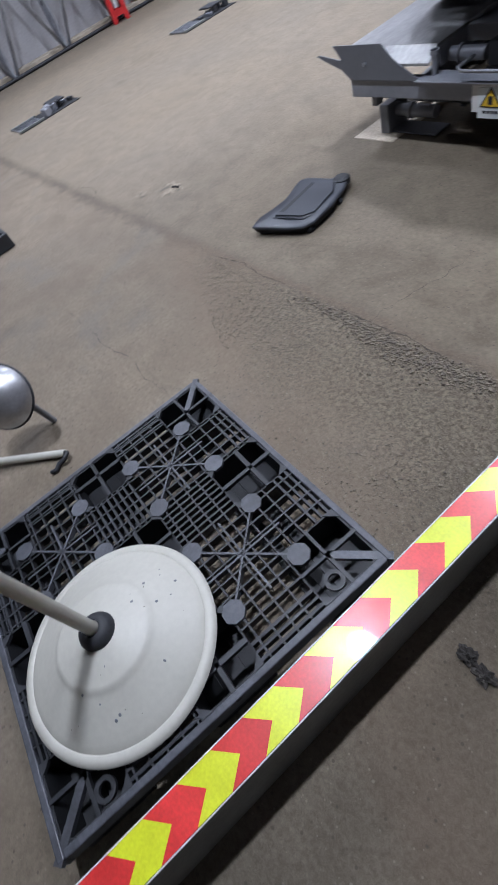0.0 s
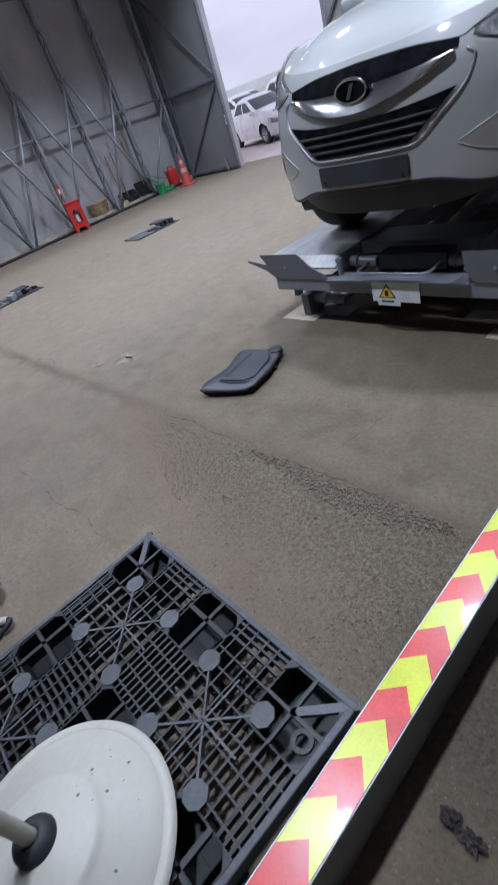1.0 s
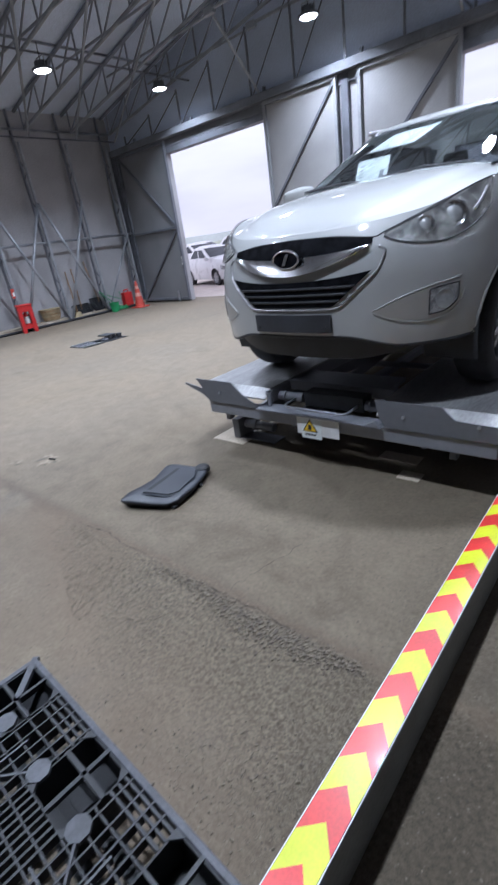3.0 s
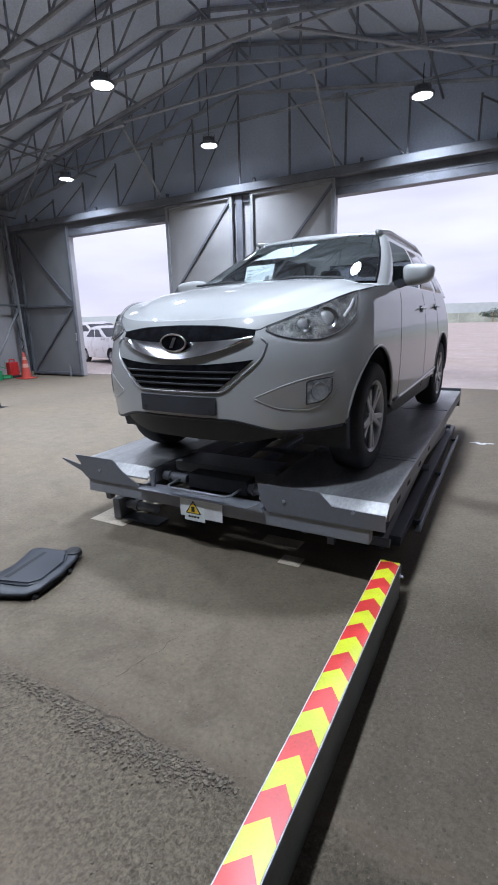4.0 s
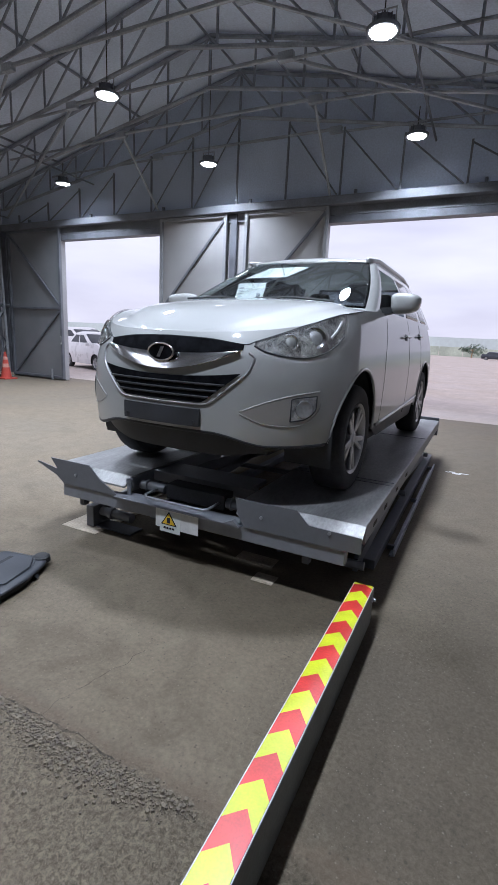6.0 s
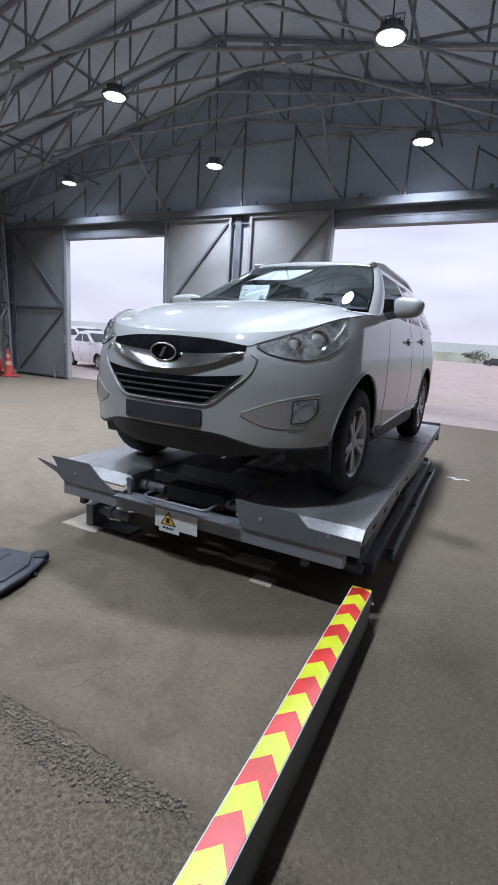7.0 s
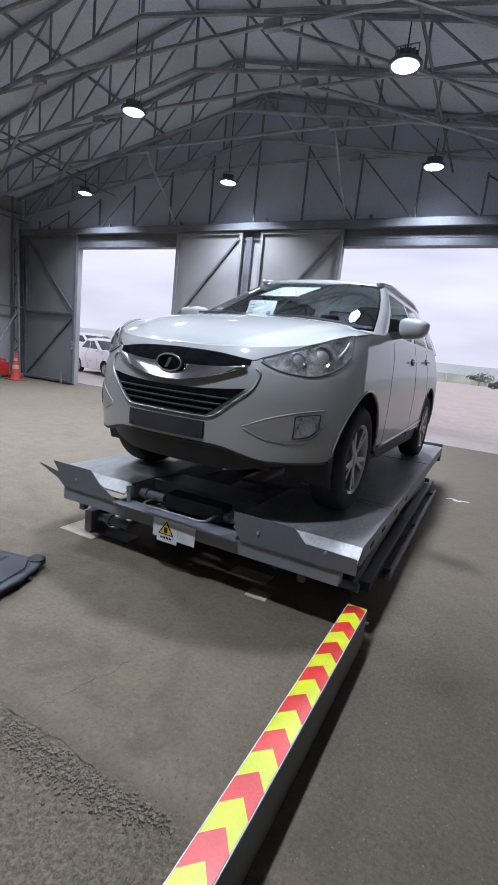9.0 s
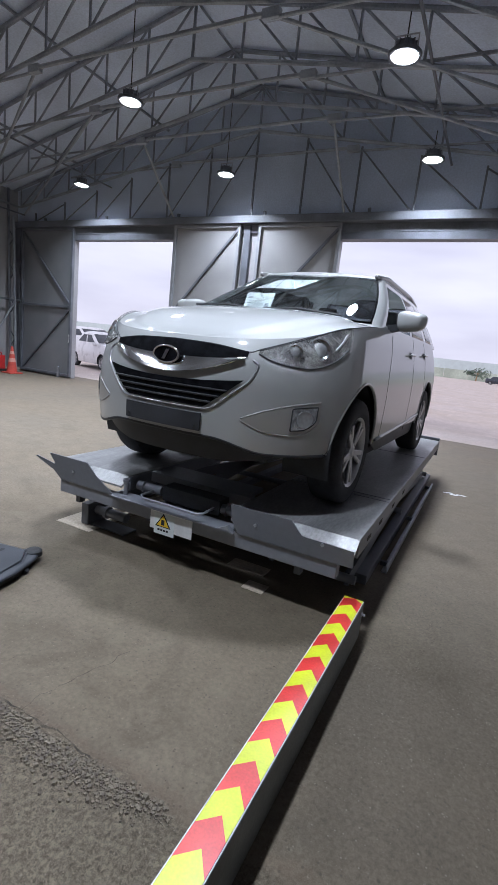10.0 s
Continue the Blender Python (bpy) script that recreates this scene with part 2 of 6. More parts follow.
M_LIFT = shader("grey_lift_paint", (0.160, 0.168, 0.188), 0.45, 0.15, 0.05, 2.2, 30, 0.06, 0.001)
M_LIFT2 = shader("light_grey_lift_paint", (0.27, 0.28, 0.31), 0.45, 0.2, 0.06, 2.5, 30, 0.06, 0.001)
M_PLATE = shader("scuffed_steel_plate", (0.40, 0.40, 0.40), 0.46, 0.4, 0.16, 5.0, 70, 0.08, 0.001, stretch=(1, 0.25, 1))
M_PAINT = shader("silver_car_paint", (0.395, 0.403, 0.40), 0.5, 0.08, 0.03, 2, 300, 0.02, 0.001, coat=0.85)
M_CLAD = shader("black_cladding", (0.036, 0.039, 0.047), 0.55, 0, 0.15, 6, 200, 0.2, 0.001)
M_BLACK = shader("black_plastic", (0.028, 0.030, 0.036), 0.6, 0, 0.2, 8, 120, 0.15, 0.001)
M_GRILLE = shader("black_mesh", (0.010, 0.0105, 0.013), 0.6, 0, 0.3, 20, 260, 0.3, 0.001, spec=0.02)
M_PROJECTOR = shader("projector_glass", (0.42, 0.43, 0.44), 0.12, 0.4, 0.1, 8, 60, 0.0)
M_TYRE = shader("tyre_rubber", (0.034, 0.035, 0.040), 0.8, 0, 0.2, 10, 90, 0.3, 0.002)
M_RIM = shader("alloy_rim", (0.46, 0.46, 0.475), 0.36, 0.8, 0.08, 6, 80, 0.05, 0.001)
M_CHROME = shader("chrome", (0.80, 0.80, 0.82), 0.09, 1.0, 0.05, 6, 80, 0.0)
M_REFLECT = shader("lamp_reflector", (0.66, 0.66, 0.65), 0.22, 0.8, 0.25, 16, 60, 0.25, 0.004, tint=(0.24, 0.24, 0.245))
M_GLASS = glass_shader("clear_glass", (0.98, 0.985, 0.98))
M_CARGLASS = glass_shader("tinted_car_glass", (0.76, 0.82, 0.83), 0.0, 1.32)
M_SIDEGLASS = glass_shader("dark_tinted_glass", (0.13, 0.15, 0.17), 0.0, 1.4)
M_EDGE = shader("scuffed_pallet_rim", (0.085, 0.089, 0.105), 0.5, 0, 0.2, 12, 90, 0.25, 0.002)
# Darker copy of the pallet plastic, for shade in pockets, undercuts and pits.
M_POCKET = shader("deep_shade_black", (0.014, 0.015, 0.018), 0.6, 0, 0.2, 7, 90, 0.15, 0.001)
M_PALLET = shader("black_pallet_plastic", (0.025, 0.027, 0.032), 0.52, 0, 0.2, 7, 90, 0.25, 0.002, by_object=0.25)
M_PALLETPAD = shader("scuffed_pallet_pad", (0.082, 0.086, 0.10), 0.5, 0, 0.18, 9, 90, 0.25, 0.002, by_object=0.2)
M_WHITE = shader("white_stand_plastic", (0.50, 0.485, 0.425), 0.48, 0, 0.035, 3, 60, 0.04, 0.001)
M_RED = shader("red_reflective_sheet", (0.75, 0.045, 0.04), 0.34, 0, 0.10, 9, 120, 0.06, 0.001, coat=0.3, by_object=0.08)
M_YELLOW = shader("yellow_reflective_sheet", (0.72, 0.78, 0.02), 0.34, 0, 0.07, 9, 120, 0.06, 0.001, coat=0.3, by_object=0.06)
M_BARRIER = shader("dark_barrier_steel", (0.19, 0.20, 0.19), 0.5, 0.2, 0.12, 5, 70, 0.2, 0.002)
M_REDPL = shader("red_plastic", (0.62, 0.03, 0.03), 0.4, 0, 0.1, 6, 60, 0.1, 0.002)
M_FADED = shader("faded_cone_band", (0.72, 0.36, 0.30), 0.6, 0, 0.12, 6, 60, 0.1, 0.002)
M_ORANGE = shader("faded_cone_plastic", (0.62, 0.085, 0.06), 0.5, 0, 0.12, 6, 60, 0.1, 0.002)
M_PAPER = shader("white_paper", (0.74, 0.78, 0.77), 0.7, 0, 0.03, 4, 60, 0.02, 0.001)
M_SIGN = shader("white_sign_sheet", (0.75, 0.75, 0.74), 0.5, 0, 0.05, 9, 60, 0.02, 0.001)
M_WARN = shader("warning_yellow", (0.80, 0.52, 0.03), 0.45, 0, 0.05, 9, 60, 0.02, 0.001)
M_CARD = shader("brown_cardboard", (0.52, 0.43, 0.27), 0.8, 0, 0.15, 7, 60, 0.1, 0.002)
M_GREEN = shader("green_plastic", (0.03, 0.33, 0.12), 0.45, 0, 0.15, 7, 60, 0.1, 0.002)
M_WOOD = shader("broom_wood", (0.42, 0.25, 0.12), 0.7, 0, 0.2, 5, 60, 0.1, 0.002, stretch=(4, 4, 0.4))
M_STONE = shader("loose_gravel", (0.215, 0.182, 0.138), 0.9, 0, 0.16, 50, 300, 0.2, 0.001, tint=(0.12, 0.10, 0.078))
M_RUBBLE = shader("crumbled_concrete", (0.25, 0.21, 0.155), 0.9, 0, 0.25, 12, 90, 0.5, 0.004)
M_SEAL = shader("dirt_and_slot_black", (0.06, 0.052, 0.045), 0.9, 0, 0.3, 9, 80, 0.4, 0.004)
M_WHITECAR = shader("white_car_paint", (0.72, 0.72, 0.74), 0.3, 0, 0.04, 3, 200, 0.02, 0.001, coat=0.6)
M_DARKGLASS = shader("dark_glazing", (0.05, 0.055, 0.065), 0.12, 0, 0.1, 5, 60, 0.0, spec=0.25)
M_BLUECAR = shader("dark_car_paint", (0.03, 0.035, 0.05), 0.25, 0, 0.1, 3, 200, 0.02, 0.001, coat=0.6)
# Far foliage, hill and fence: distance haze is mixed into these base colours.
M_LEAF = shader("haze_paled_foliage", (0.22, 0.29, 0.22), 0.9, 0, 0.3, 0.4, 4, 0.3, 0.05)
M_HILL = shader("haze_paled_hill", (0.60, 0.68, 0.68), 0.9, 0, 0.06, 0.02, 0.3, 0.0)
M_FENCE = shader("haze_paled_fence", (0.56, 0.62, 0.52), 0.8, 0, 0.15, 0.2, 3, 0.1, 0.02)
M_LEN = glow_shader("lamp_lens", (0.97, 0.98, 1.0), 9.0)
M_SEAT = shader("dark_seat_cloth", (0.07, 0.07, 0.075), 0.85, 0, 0.15, 9, 90, 0.2, 0.002)
M_CRACK = shader("joint_dirt", (0.115, 0.093, 0.068), 0.95, 0, 0.3, 20, 140, 0.4, 0.003)
M_CONC = shader("pale_concrete_pad", (0.50, 0.43, 0.34), 0.85, 0, 0.16, 4, 60, 0.3, 0.004)


# ---- builders ----
def done(name, bm, material, smooth=False):
    """A mesh object from a bmesh."""
    bmesh.ops.recalc_face_normals(bm, faces=bm.faces)
    me = bpy.data.meshes.new(name)
    bm.to_mesh(me)
    bm.free()
    me.materials.append(material)
    if smooth:
        for p in me.polygons:
            p.use_smooth = True
    return new(name, me)


def soften(ob, angle=35):
    """Shades smooth with sharp edges past an angle."""
    ob.data.set_sharp_from_angle(angle=radians(angle))
    return ob


def part(name, bm, material, parent, label="", smooth=False, sharp=None):
    ob = done(name, bm, material, smooth or sharp is not None)
    if sharp is not None:
        soften(ob, sharp)
    ob.parent = parent
    return tagged(ob, label)


def thing(name, label, category, m=None, group="", kind=""):
    ob = new(name)
    ob.empty_display_size = 0.1
    if m is not None:
        ob.matrix_world = m
    return tagged(ob, label, category, group, kind)


def box(bm, x0, x1, y0, y1, z0, z1, bevel=0.0):
    r = bmesh.ops.create_cube(bm, size=1)
    vs = r["verts"]
    for v in vs:
        v.co = Vector(((x0 + x1) / 2 + v.co.x * (x1 - x0), (y0 + y1) / 2 + v.co.y * (y1 - y0), (z0 + z1) / 2 + v.co.z * (z1 - z0)))
    if bevel:
        es = list({e for v in vs for e in v.link_edges})
        bmesh.ops.bevel(bm, geom=es, offset=bevel, segments=2, affect="EDGES", profile=0.5)
    return bm


def bar(bm, p, q, w, d=None, roll=0.0):
    """A straight bar of rectangular section between two points."""
    p, q = Vector(p), Vector(q)
    d = w if d is None else d
    turn = (q - p).to_track_quat("Z", "Y").to_matrix().to_4x4() @ Matrix.Rotation(roll, 4, "Z")
    m = Matrix.Translation((p + q) / 2) @ turn @ Matrix.Diagonal((w, d, (q - p).length, 1))
    bmesh.ops.create_cube(bm, size=1, matrix=m)
    return bm


def rod(bm, p, q, r, n=10, r2=None):
    p, q = Vector(p), Vector(q)
    m = Matrix.Translation((p + q) / 2) @ (q - p).to_track_quat("Z", "Y").to_matrix().to_4x4()
    bmesh.ops.create_cone(bm, cap_ends=True, segments=n, radius1=r, radius2=r if r2 is None else r2, depth=(q - p).length, matrix=m)
    return bm


def hose(bm, pts, r, n=8, closed=False):
    """A round tube through points."""
    pts = [Vector(p) for p in pts]
    rings = []
    for i, p in enumerate(pts):
        a = pts[(i - 1) % len(pts)] if closed or i else p
        c = pts[(i + 1) % len(pts)] if closed or i < len(pts) - 1 else p
        q = (c - a).to_track_quat("Z", "Y").to_matrix()
        rings.append([bm.verts.new(p + q @ Vector((r * math.cos(2 * math.pi * k / n), r * math.sin(2 * math.pi * k / n), 0))) for k in range(n)])
    pairs = list(zip(rings, rings[1:] + (rings[:1] if closed else [])))
    if not closed:
        pairs = list(zip(rings, rings[1:]))
        bm.faces.new(rings[0][::-1])
        bm.faces.new(rings[-1])
    for a, c in pairs:
        for k in range(n):
            bm.faces.new((a[k], a[(k + 1) % n], c[(k + 1) % n], c[k]))
    return bm


def lathe(bm, prof, n=40, m=None):
    """A turned form about z from (radius, height) pairs."""
    m = m or Matrix()
    rings = []
    for r, z in prof:
        rings.append([bm.verts.new(m @ Vector((r * math.cos(2 * math.pi * k / n), r * math.sin(2 * math.pi * k / n), z))) for k in range(n)] if r > 1e-6 else [bm.verts.new(m @ Vector((0, 0, z)))])
    for a, c in zip(rings, rings[1:]):
        for k in range(n):
            f = [a[k % len(a)], a[(k + 1) % len(a)], c[(k + 1) % len(c)], c[k % len(c)]]
            f = list(dict.fromkeys(f))
            if len(f) > 2:
                bm.faces.new(f)
    return bm


def prism(bm, pts, axis, lo, hi):
    """A flat outline in two coordinates, given thickness along the third axis (0 x, 1 y, 2 z)."""
    def at(p, v):
        c = list(p)
        c.insert(axis, v)
        return bm.verts.new(c)
    a, c = [at(p, lo) for p in pts], [at(p, hi) for p in pts]
    bm.faces.new(a[::-1])
    bm.faces.new(c)
    for i in range(len(pts)):
        j = (i + 1) % len(pts)
        bm.faces.new((a[i], a[j], c[j], c[i]))
    return bm


def sheet(bm, rows):
    """Quads over a grid of points."""
    vs = [[bm.verts.new(p) for p in r] for r in rows]
    for a, c in zip(vs, vs[1:]):
        for i in range(len(a) - 1):
            bm.faces.new((a[i], a[i + 1], c[i + 1], c[i]))
    return bm


def curve(*pts):
    """A smooth curve through (t, value) pairs."""
    ts, vs = [p[0] for p in pts], [p[1] for p in pts]
    d = [(vs[i + 1] - vs[i]) / (ts[i + 1] - ts[i]) for i in range(len(ts) - 1)]
    s = [d[0]] + [0 if a * c <= 0 else 2 * a * c / (a + c) for a, c in zip(d, d[1:])] + [d[-1]]

    def at(t):
        if t <= ts[0]:
            return vs[0]
        if t >= ts[-1]:
            return vs[-1]
        i = max(k for k in range(len(ts) - 1) if ts[k] <= t)
        h = ts[i + 1] - ts[i]
        u = (t - ts[i]) / h
        return (2 * u**3 - 3 * u**2 + 1) * vs[i] + (u**3 - 2 * u**2 + u) * h * s[i] + (-2 * u**3 + 3 * u**2) * vs[i + 1] + (u**3 - u**2) * h * s[i + 1]
    return at


# ---- the building ----
XL, XR, YB, YN = -12.9, 3.1, 7.70, -9.0
XM = (XL + XR) / 2
EAVE, RIDGE = 5.2, 6.95
OPEN1, OPEN2, DOOR_Z = (-10.5, -6.97), (-2.83, 2.3), 3.88


def ground():
    bm = bmesh.new()
    rows = [[(x, y, -0.04) for x in (-900, -60, -20, 6, 60, 900)] for y in (-900, -40, 7.8, 40, 120, 1500)]
    tagged(done("ground", sheet(bm, rows), M_GROUND), "pale dusty open yard of bare concrete and sand", "ground", kind="structure")
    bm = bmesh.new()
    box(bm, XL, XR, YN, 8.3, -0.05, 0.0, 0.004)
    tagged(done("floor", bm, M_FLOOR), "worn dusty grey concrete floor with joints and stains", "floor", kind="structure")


def floor_crack(name, label, p, q, wide, wander, seed, gap=0.0):
    """A ragged open joint in the floor, as a thin sheet of dirt with an uneven outline."""
    p, q = Vector((*p, 0)), Vector((*q, 0))
    d = (q - p).normalized()
    side = Vector((-d.y, d.x, 0))
    n = max(6, int((q - p).length / 0.025))
    bm = bmesh.new()
    rows = []
    for i in range(n + 1):
        c = p + (q - p) * i / n + side * wander * (noise.noise(Vector((i * 0.09, seed, 0.0))) + 0.35 * noise.noise(Vector((i * 0.41, seed, 3.0))))
        w = wide * (0.25 + max(0, 0.75 + 1.3 * noise.noise(Vector((i * 0.23, seed, 5.0))))) * min(1, 0.15 + 4 * i / n, 0.15 + 4 * (1 - i / n))
        if noise.noise(Vector((i * 0.05, seed, 9.0))) < gap - 0.6:
            w *= 0.1
        rows.append([c - side * w * 0.5 + Vector((0, 0, 0.0015)), c + side * w * 0.5 + Vector((0, 0, 0.0015))])
    sheet(bm, rows)
    return tagged(done(name, bm, M_CRACK), label, "joint", kind="structure")


def cracks():
    floor_crack("floor_joint", "ragged dirt-filled joint between concrete pours", (-2.55, -1.262), (0.0, -1.262), 0.007, 0.04, 1, 0.5)
    floor_crack("floor_joint", "ragged dirt-filled joint between concrete pours", (-5.6, -1.22), (-3.5, -1.14), 0.006, 0.06, 7, 0.62)
    floor_crack("floor_joint", "hairline crack in the concrete floor", (-3.5, -1.14), (-3.3, -0.9), 0.004, 0.05, 8, 0.6)
    floor_crack("floor_joint", "faint crack in the concrete floor", (-2.75, -2.14), (-1.35, -2.11), 0.004, 0.05, 11, 0.62)
    floor_crack("floor_joint", "hairline crack in the concrete floor", (-0.87, -1.27), (-0.76, -0.62), 0.003, 0.05, 3, 0.6)
    # crumbled pale patch where the joint broke out
    for x, y, r, seed in ((-3.30, -0.86, 0.17, 2.0), (-3.52, -1.02, 0.09, 5.0)):
        bm = bmesh.new()
        ring = []
        for k in range(36):
            a = k * math.pi / 18
            q = r * (0.75 + 0.55 * noise.noise(Vector((2.1 * math.cos(a), 2.1 * math.sin(a), seed))) + 0.25 * noise.noise(Vector((6 * math.cos(a), 6 * math.sin(a), seed))))
            ring.append(bm.verts.new((x + q * math.cos(a), y + 0.7 * q * math.sin(a), 0.0012)))
        top = [bm.verts.new((x + (v.co.x - x) * 0.6, y + (v.co.y - y) * 0.6, 0.0035)) for v in ring]
        for k in range(36):
            j = (k + 1) % 36
            bm.faces.new((ring[k], ring[j], top[j], top[k]))
        bm.faces.new(top)
        tagged(done("broken_patch", bm, M_RUBBLE), "pale crumbled patch in the concrete floor", "patch", kind="structure")


def wall_box(name, label, pieces, material):
    bm = bmesh.new()
    for p in pieces:
        box(bm, *p)
    return tagged(done(name, bm, material), label, "wall", kind="structure")


def roof_z(x, top=RIDGE, low=EAVE):
    return top - (top - low) * abs(x - XM) / (XM - XL)


def shell():
    wall_box("wall_west", "grey sheet-clad shed wall behind steel columns", [(XL - 0.12, XL, YN, YB, 0, EAVE)], M_WALL)
    wall_box("wall_east", "plain grey sheet-clad shed wall", [(XR, XR + 0.12, YN, YB, 0, EAVE)], M_WALL)
    # South wall is unseen, added to close the shed and cut light from behind.
    wall_box("wall_south", "plain grey end wall added out of view to close the shed", [(XL, XR, YN - 0.12, YN, 0, RIDGE)], M_WALL)
    wall_box("wall_north", "grey shed end wall with two tall door openings",
             [(XL, OPEN1[0], YB, YB + 0.15, 0, 4.2), (OPEN1[1], OPEN2[0], YB, YB + 0.15, 0, 4.2), (OPEN2[1], XR, YB, YB + 0.15, 0, 4.2),
              (OPEN1[0], OPEN1[1], YB, YB + 0.15, DOOR_Z, 4.2), (OPEN2[0], OPEN2[1], YB, YB + 0.15, DOOR_Z, 4.2)], M_WALL)
    bm = bmesh.new()
    prism(bm, [(XL, 4.2), (XR, 4.2), (XR, EAVE), (XM, RIDGE), (XL, EAVE)], 1, YB + 0.002, YB + 0.152)
    tagged(done("wall_gable", bm, M_GABLE), "dark grey sheet gable above the doors", "wall", kind="structure")
    for x0, x1, s in ((XL - 0.3, XM, 1), (XM, XR + 0.3, -1)):
        bm = bmesh.new()
        prism(bm, [(x0, roof_z(x0)), (x1, roof_z(x1)), (x1, roof_z(x1) + 0.06), (x0, roof_z(x0) + 0.06)], 1, YN - 0.2, YB + 0.3)
        tagged(done("ceiling", bm, M_ROOF), "grey sheet roof lining of the shed", "ceiling", kind="structure")
    # kerb of plaster and a dark gutter strip along the west wall
    bm = bmesh.new()
    box(bm, XL, XL + 0.36, YN, YB, 0, 0.10, 0.012)
    tagged(done("plinth", bm, M_CONC), "pale concrete plinth at the wall foot", "plinth", kind="structure")
    bm = bmesh.new()
    pts = [(XL + 0.60 + 0.02 * math.sin(y * 1.7), y, 0.035) for y in np.arange(YN, YB - 0.5, 0.4)]
    hose(bm, pts, 0.035, 6)
    tagged(done("black_cable", bm, M_BLACK, True), "thick black cable along the foot of the wall", "cable")


def header():
    h = thing("door_rail", "grey steel sliding door rail across the end wall", "rail", kind="structure")
    bm = bmesh.new()
    box(bm, XL + 0.1, XR, YB - 0.24, YB - 0.02, 4.16, 4.32, 0.01)
    part("rail_box", bm, M_RAIL, h)
    bm = bmesh.new()
    box(bm, XL + 0.1, XR, YB - 0.068, YB - 0.022, 3.99, 4.158, 0.004)
    part("fascia", bm, M_RAIL, h)
    for o in (OPEN1, OPEN2):
        bm = bmesh.new()
        box(bm, o[0], o[1], YB - 0.062, YB + 0.18, DOOR_Z - 0.03, 3.985, 0.004)
        part("lintel", bm, M_DARKSTEEL, h)


def gable_lattice():
    """Thin posts and slanting bars standing on the door rail in front of the gable."""
    g = thing("gable_lattice", "thin dark steel posts and diagonals in front of the gable", "lattice")
    half = XM - XL - 0.4

    def chord(x):
        return 6.02 - 1.62 * abs(x - XM) / half
    xs = [XM + 1.16 * k for k in range(-6, 7)]
    for i, x in enumerate(xs):
        bm = bmesh.new()
        bar(bm, (x, YB - 0.21, 4.325), (x, YB - 0.21, chord(x)), 0.035, 0.035)
        part("post", bm, M_DARKSTEEL, g)
        if 0 < i < len(xs) - 1:
            s = 1 if x <= XM else -1
            bm = bmesh.new()
            rod(bm, (x - s * 1.10, YB - 0.21, 4.33), (x, YB - 0.21, chord(x) - 0.04), 0.016, 6)
            part("diagonal", bm, M_DARKSTEEL, g)
    for x in xs[::2]:
        bm = bmesh.new()
        bar(bm, (x + 0.30, YB - 0.13, 4.322), (x + 0.30, YB - 0.13, 4.42), 0.05, 0.06)
        part("hanger", bm, M_DARKSTEEL, g)


def door_leaf(name, x0, x1, y, label, flip=False, frame_mat=M_FRAME, sheet_mat=M_DOOR):
    d = thing(name, label, "door", kind="structure")
    z0, z1, t = 0.05, 4.155, 0.07
    bm = bmesh.new()
    box(bm, x0 + 0.01, x1 - 0.01, y + 0.02, y + 0.045, z0 + 0.01, z1 - 0.01)
    part("panel", bm, sheet_mat, d)
    for p in ((x0, x0 + t, z0, z1), (x1 - t, x1, z0, z1), (x0 + t, x1 - t, z0, z0 + t), (x0 + t, x1 - t, z1 - t, z1), (x0 + t, x1 - t, 2.0, 2.0 + 0.06)):
        bm = bmesh.new()
        box(bm, p[0], p[1], y - 0.05, y + 0.018, p[2], p[3], 0.006)
        part("frame_bar", bm, frame_mat, d)
    a, b = x0 + t, x1 - t
    ups = [((a, 2.08), (b, 4.05)), ((a, 1.98), (b, 0.14))] if not flip else [((a, 4.05), (b, 2.08)), ((b, 1.98), (a, 0.14))]
    for (xa, za), (xb, zb) in ups:
        bm = bmesh.new()
        bar(bm, (xa, y - 0.01, za), (xb, y - 0.01, zb), 0.045, 0.05)
        part("brace", bm, M_DARKSTEEL if not flip else frame_mat, d)
    bm = bmesh.new()
    box(bm, x1 - 0.45, x1 - 0.40, y - 0.09, y - 0.052, 0.0, 0.32, 0.004)
    part("floor_bolt", bm, M_STEEL, d)
    bm = bmesh.new()
    hx = x1 + 0.005 if flip else x0 - 0.005
    hose(bm, [(hx - 0.05, y - 0.06, 1.05), (hx, y - 0.09, 1.05), (hx, y - 0.09, 1.25), (hx - 0.05, y - 0.06, 1.25)], 0.012, 6)
    part("handle", bm, M_SIGN, d)
    return d


def doors():
    # door_1 repeats the door sheet in a darker grey, with dark frame bars
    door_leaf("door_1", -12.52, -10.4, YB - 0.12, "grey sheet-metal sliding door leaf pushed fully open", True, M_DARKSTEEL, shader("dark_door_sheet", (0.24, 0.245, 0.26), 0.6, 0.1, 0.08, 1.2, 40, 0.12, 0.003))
    door_leaf("door_2", -7.0, -5.155, YB - 0.12, "pale grey sheet-metal sliding door leaf with a diagonal brace")
    door_leaf("door_3", -4.70, -2.785, YB - 0.12, "pale grey sheet-metal sliding door leaf with a diagonal brace")
    bm = bmesh.new()
    box(bm, -5.09, -4.93, YB - 0.1, YB - 0.004, 0, 4.15, 0.008)
    tagged(done("trim_post", bm, M_DARKSTEEL), "dark steel post between the stacked door leaves", "post", kind="structure")
    bm = bmesh.new()
    box(bm, -12.79, -12.58, YB - 0.16, YB - 0.004, 0, 4.15, 0.008)
    tagged(done("trim_corner", bm, M_DARKSTEEL), "dark steel corner post beside the open door", "post", kind="structure")


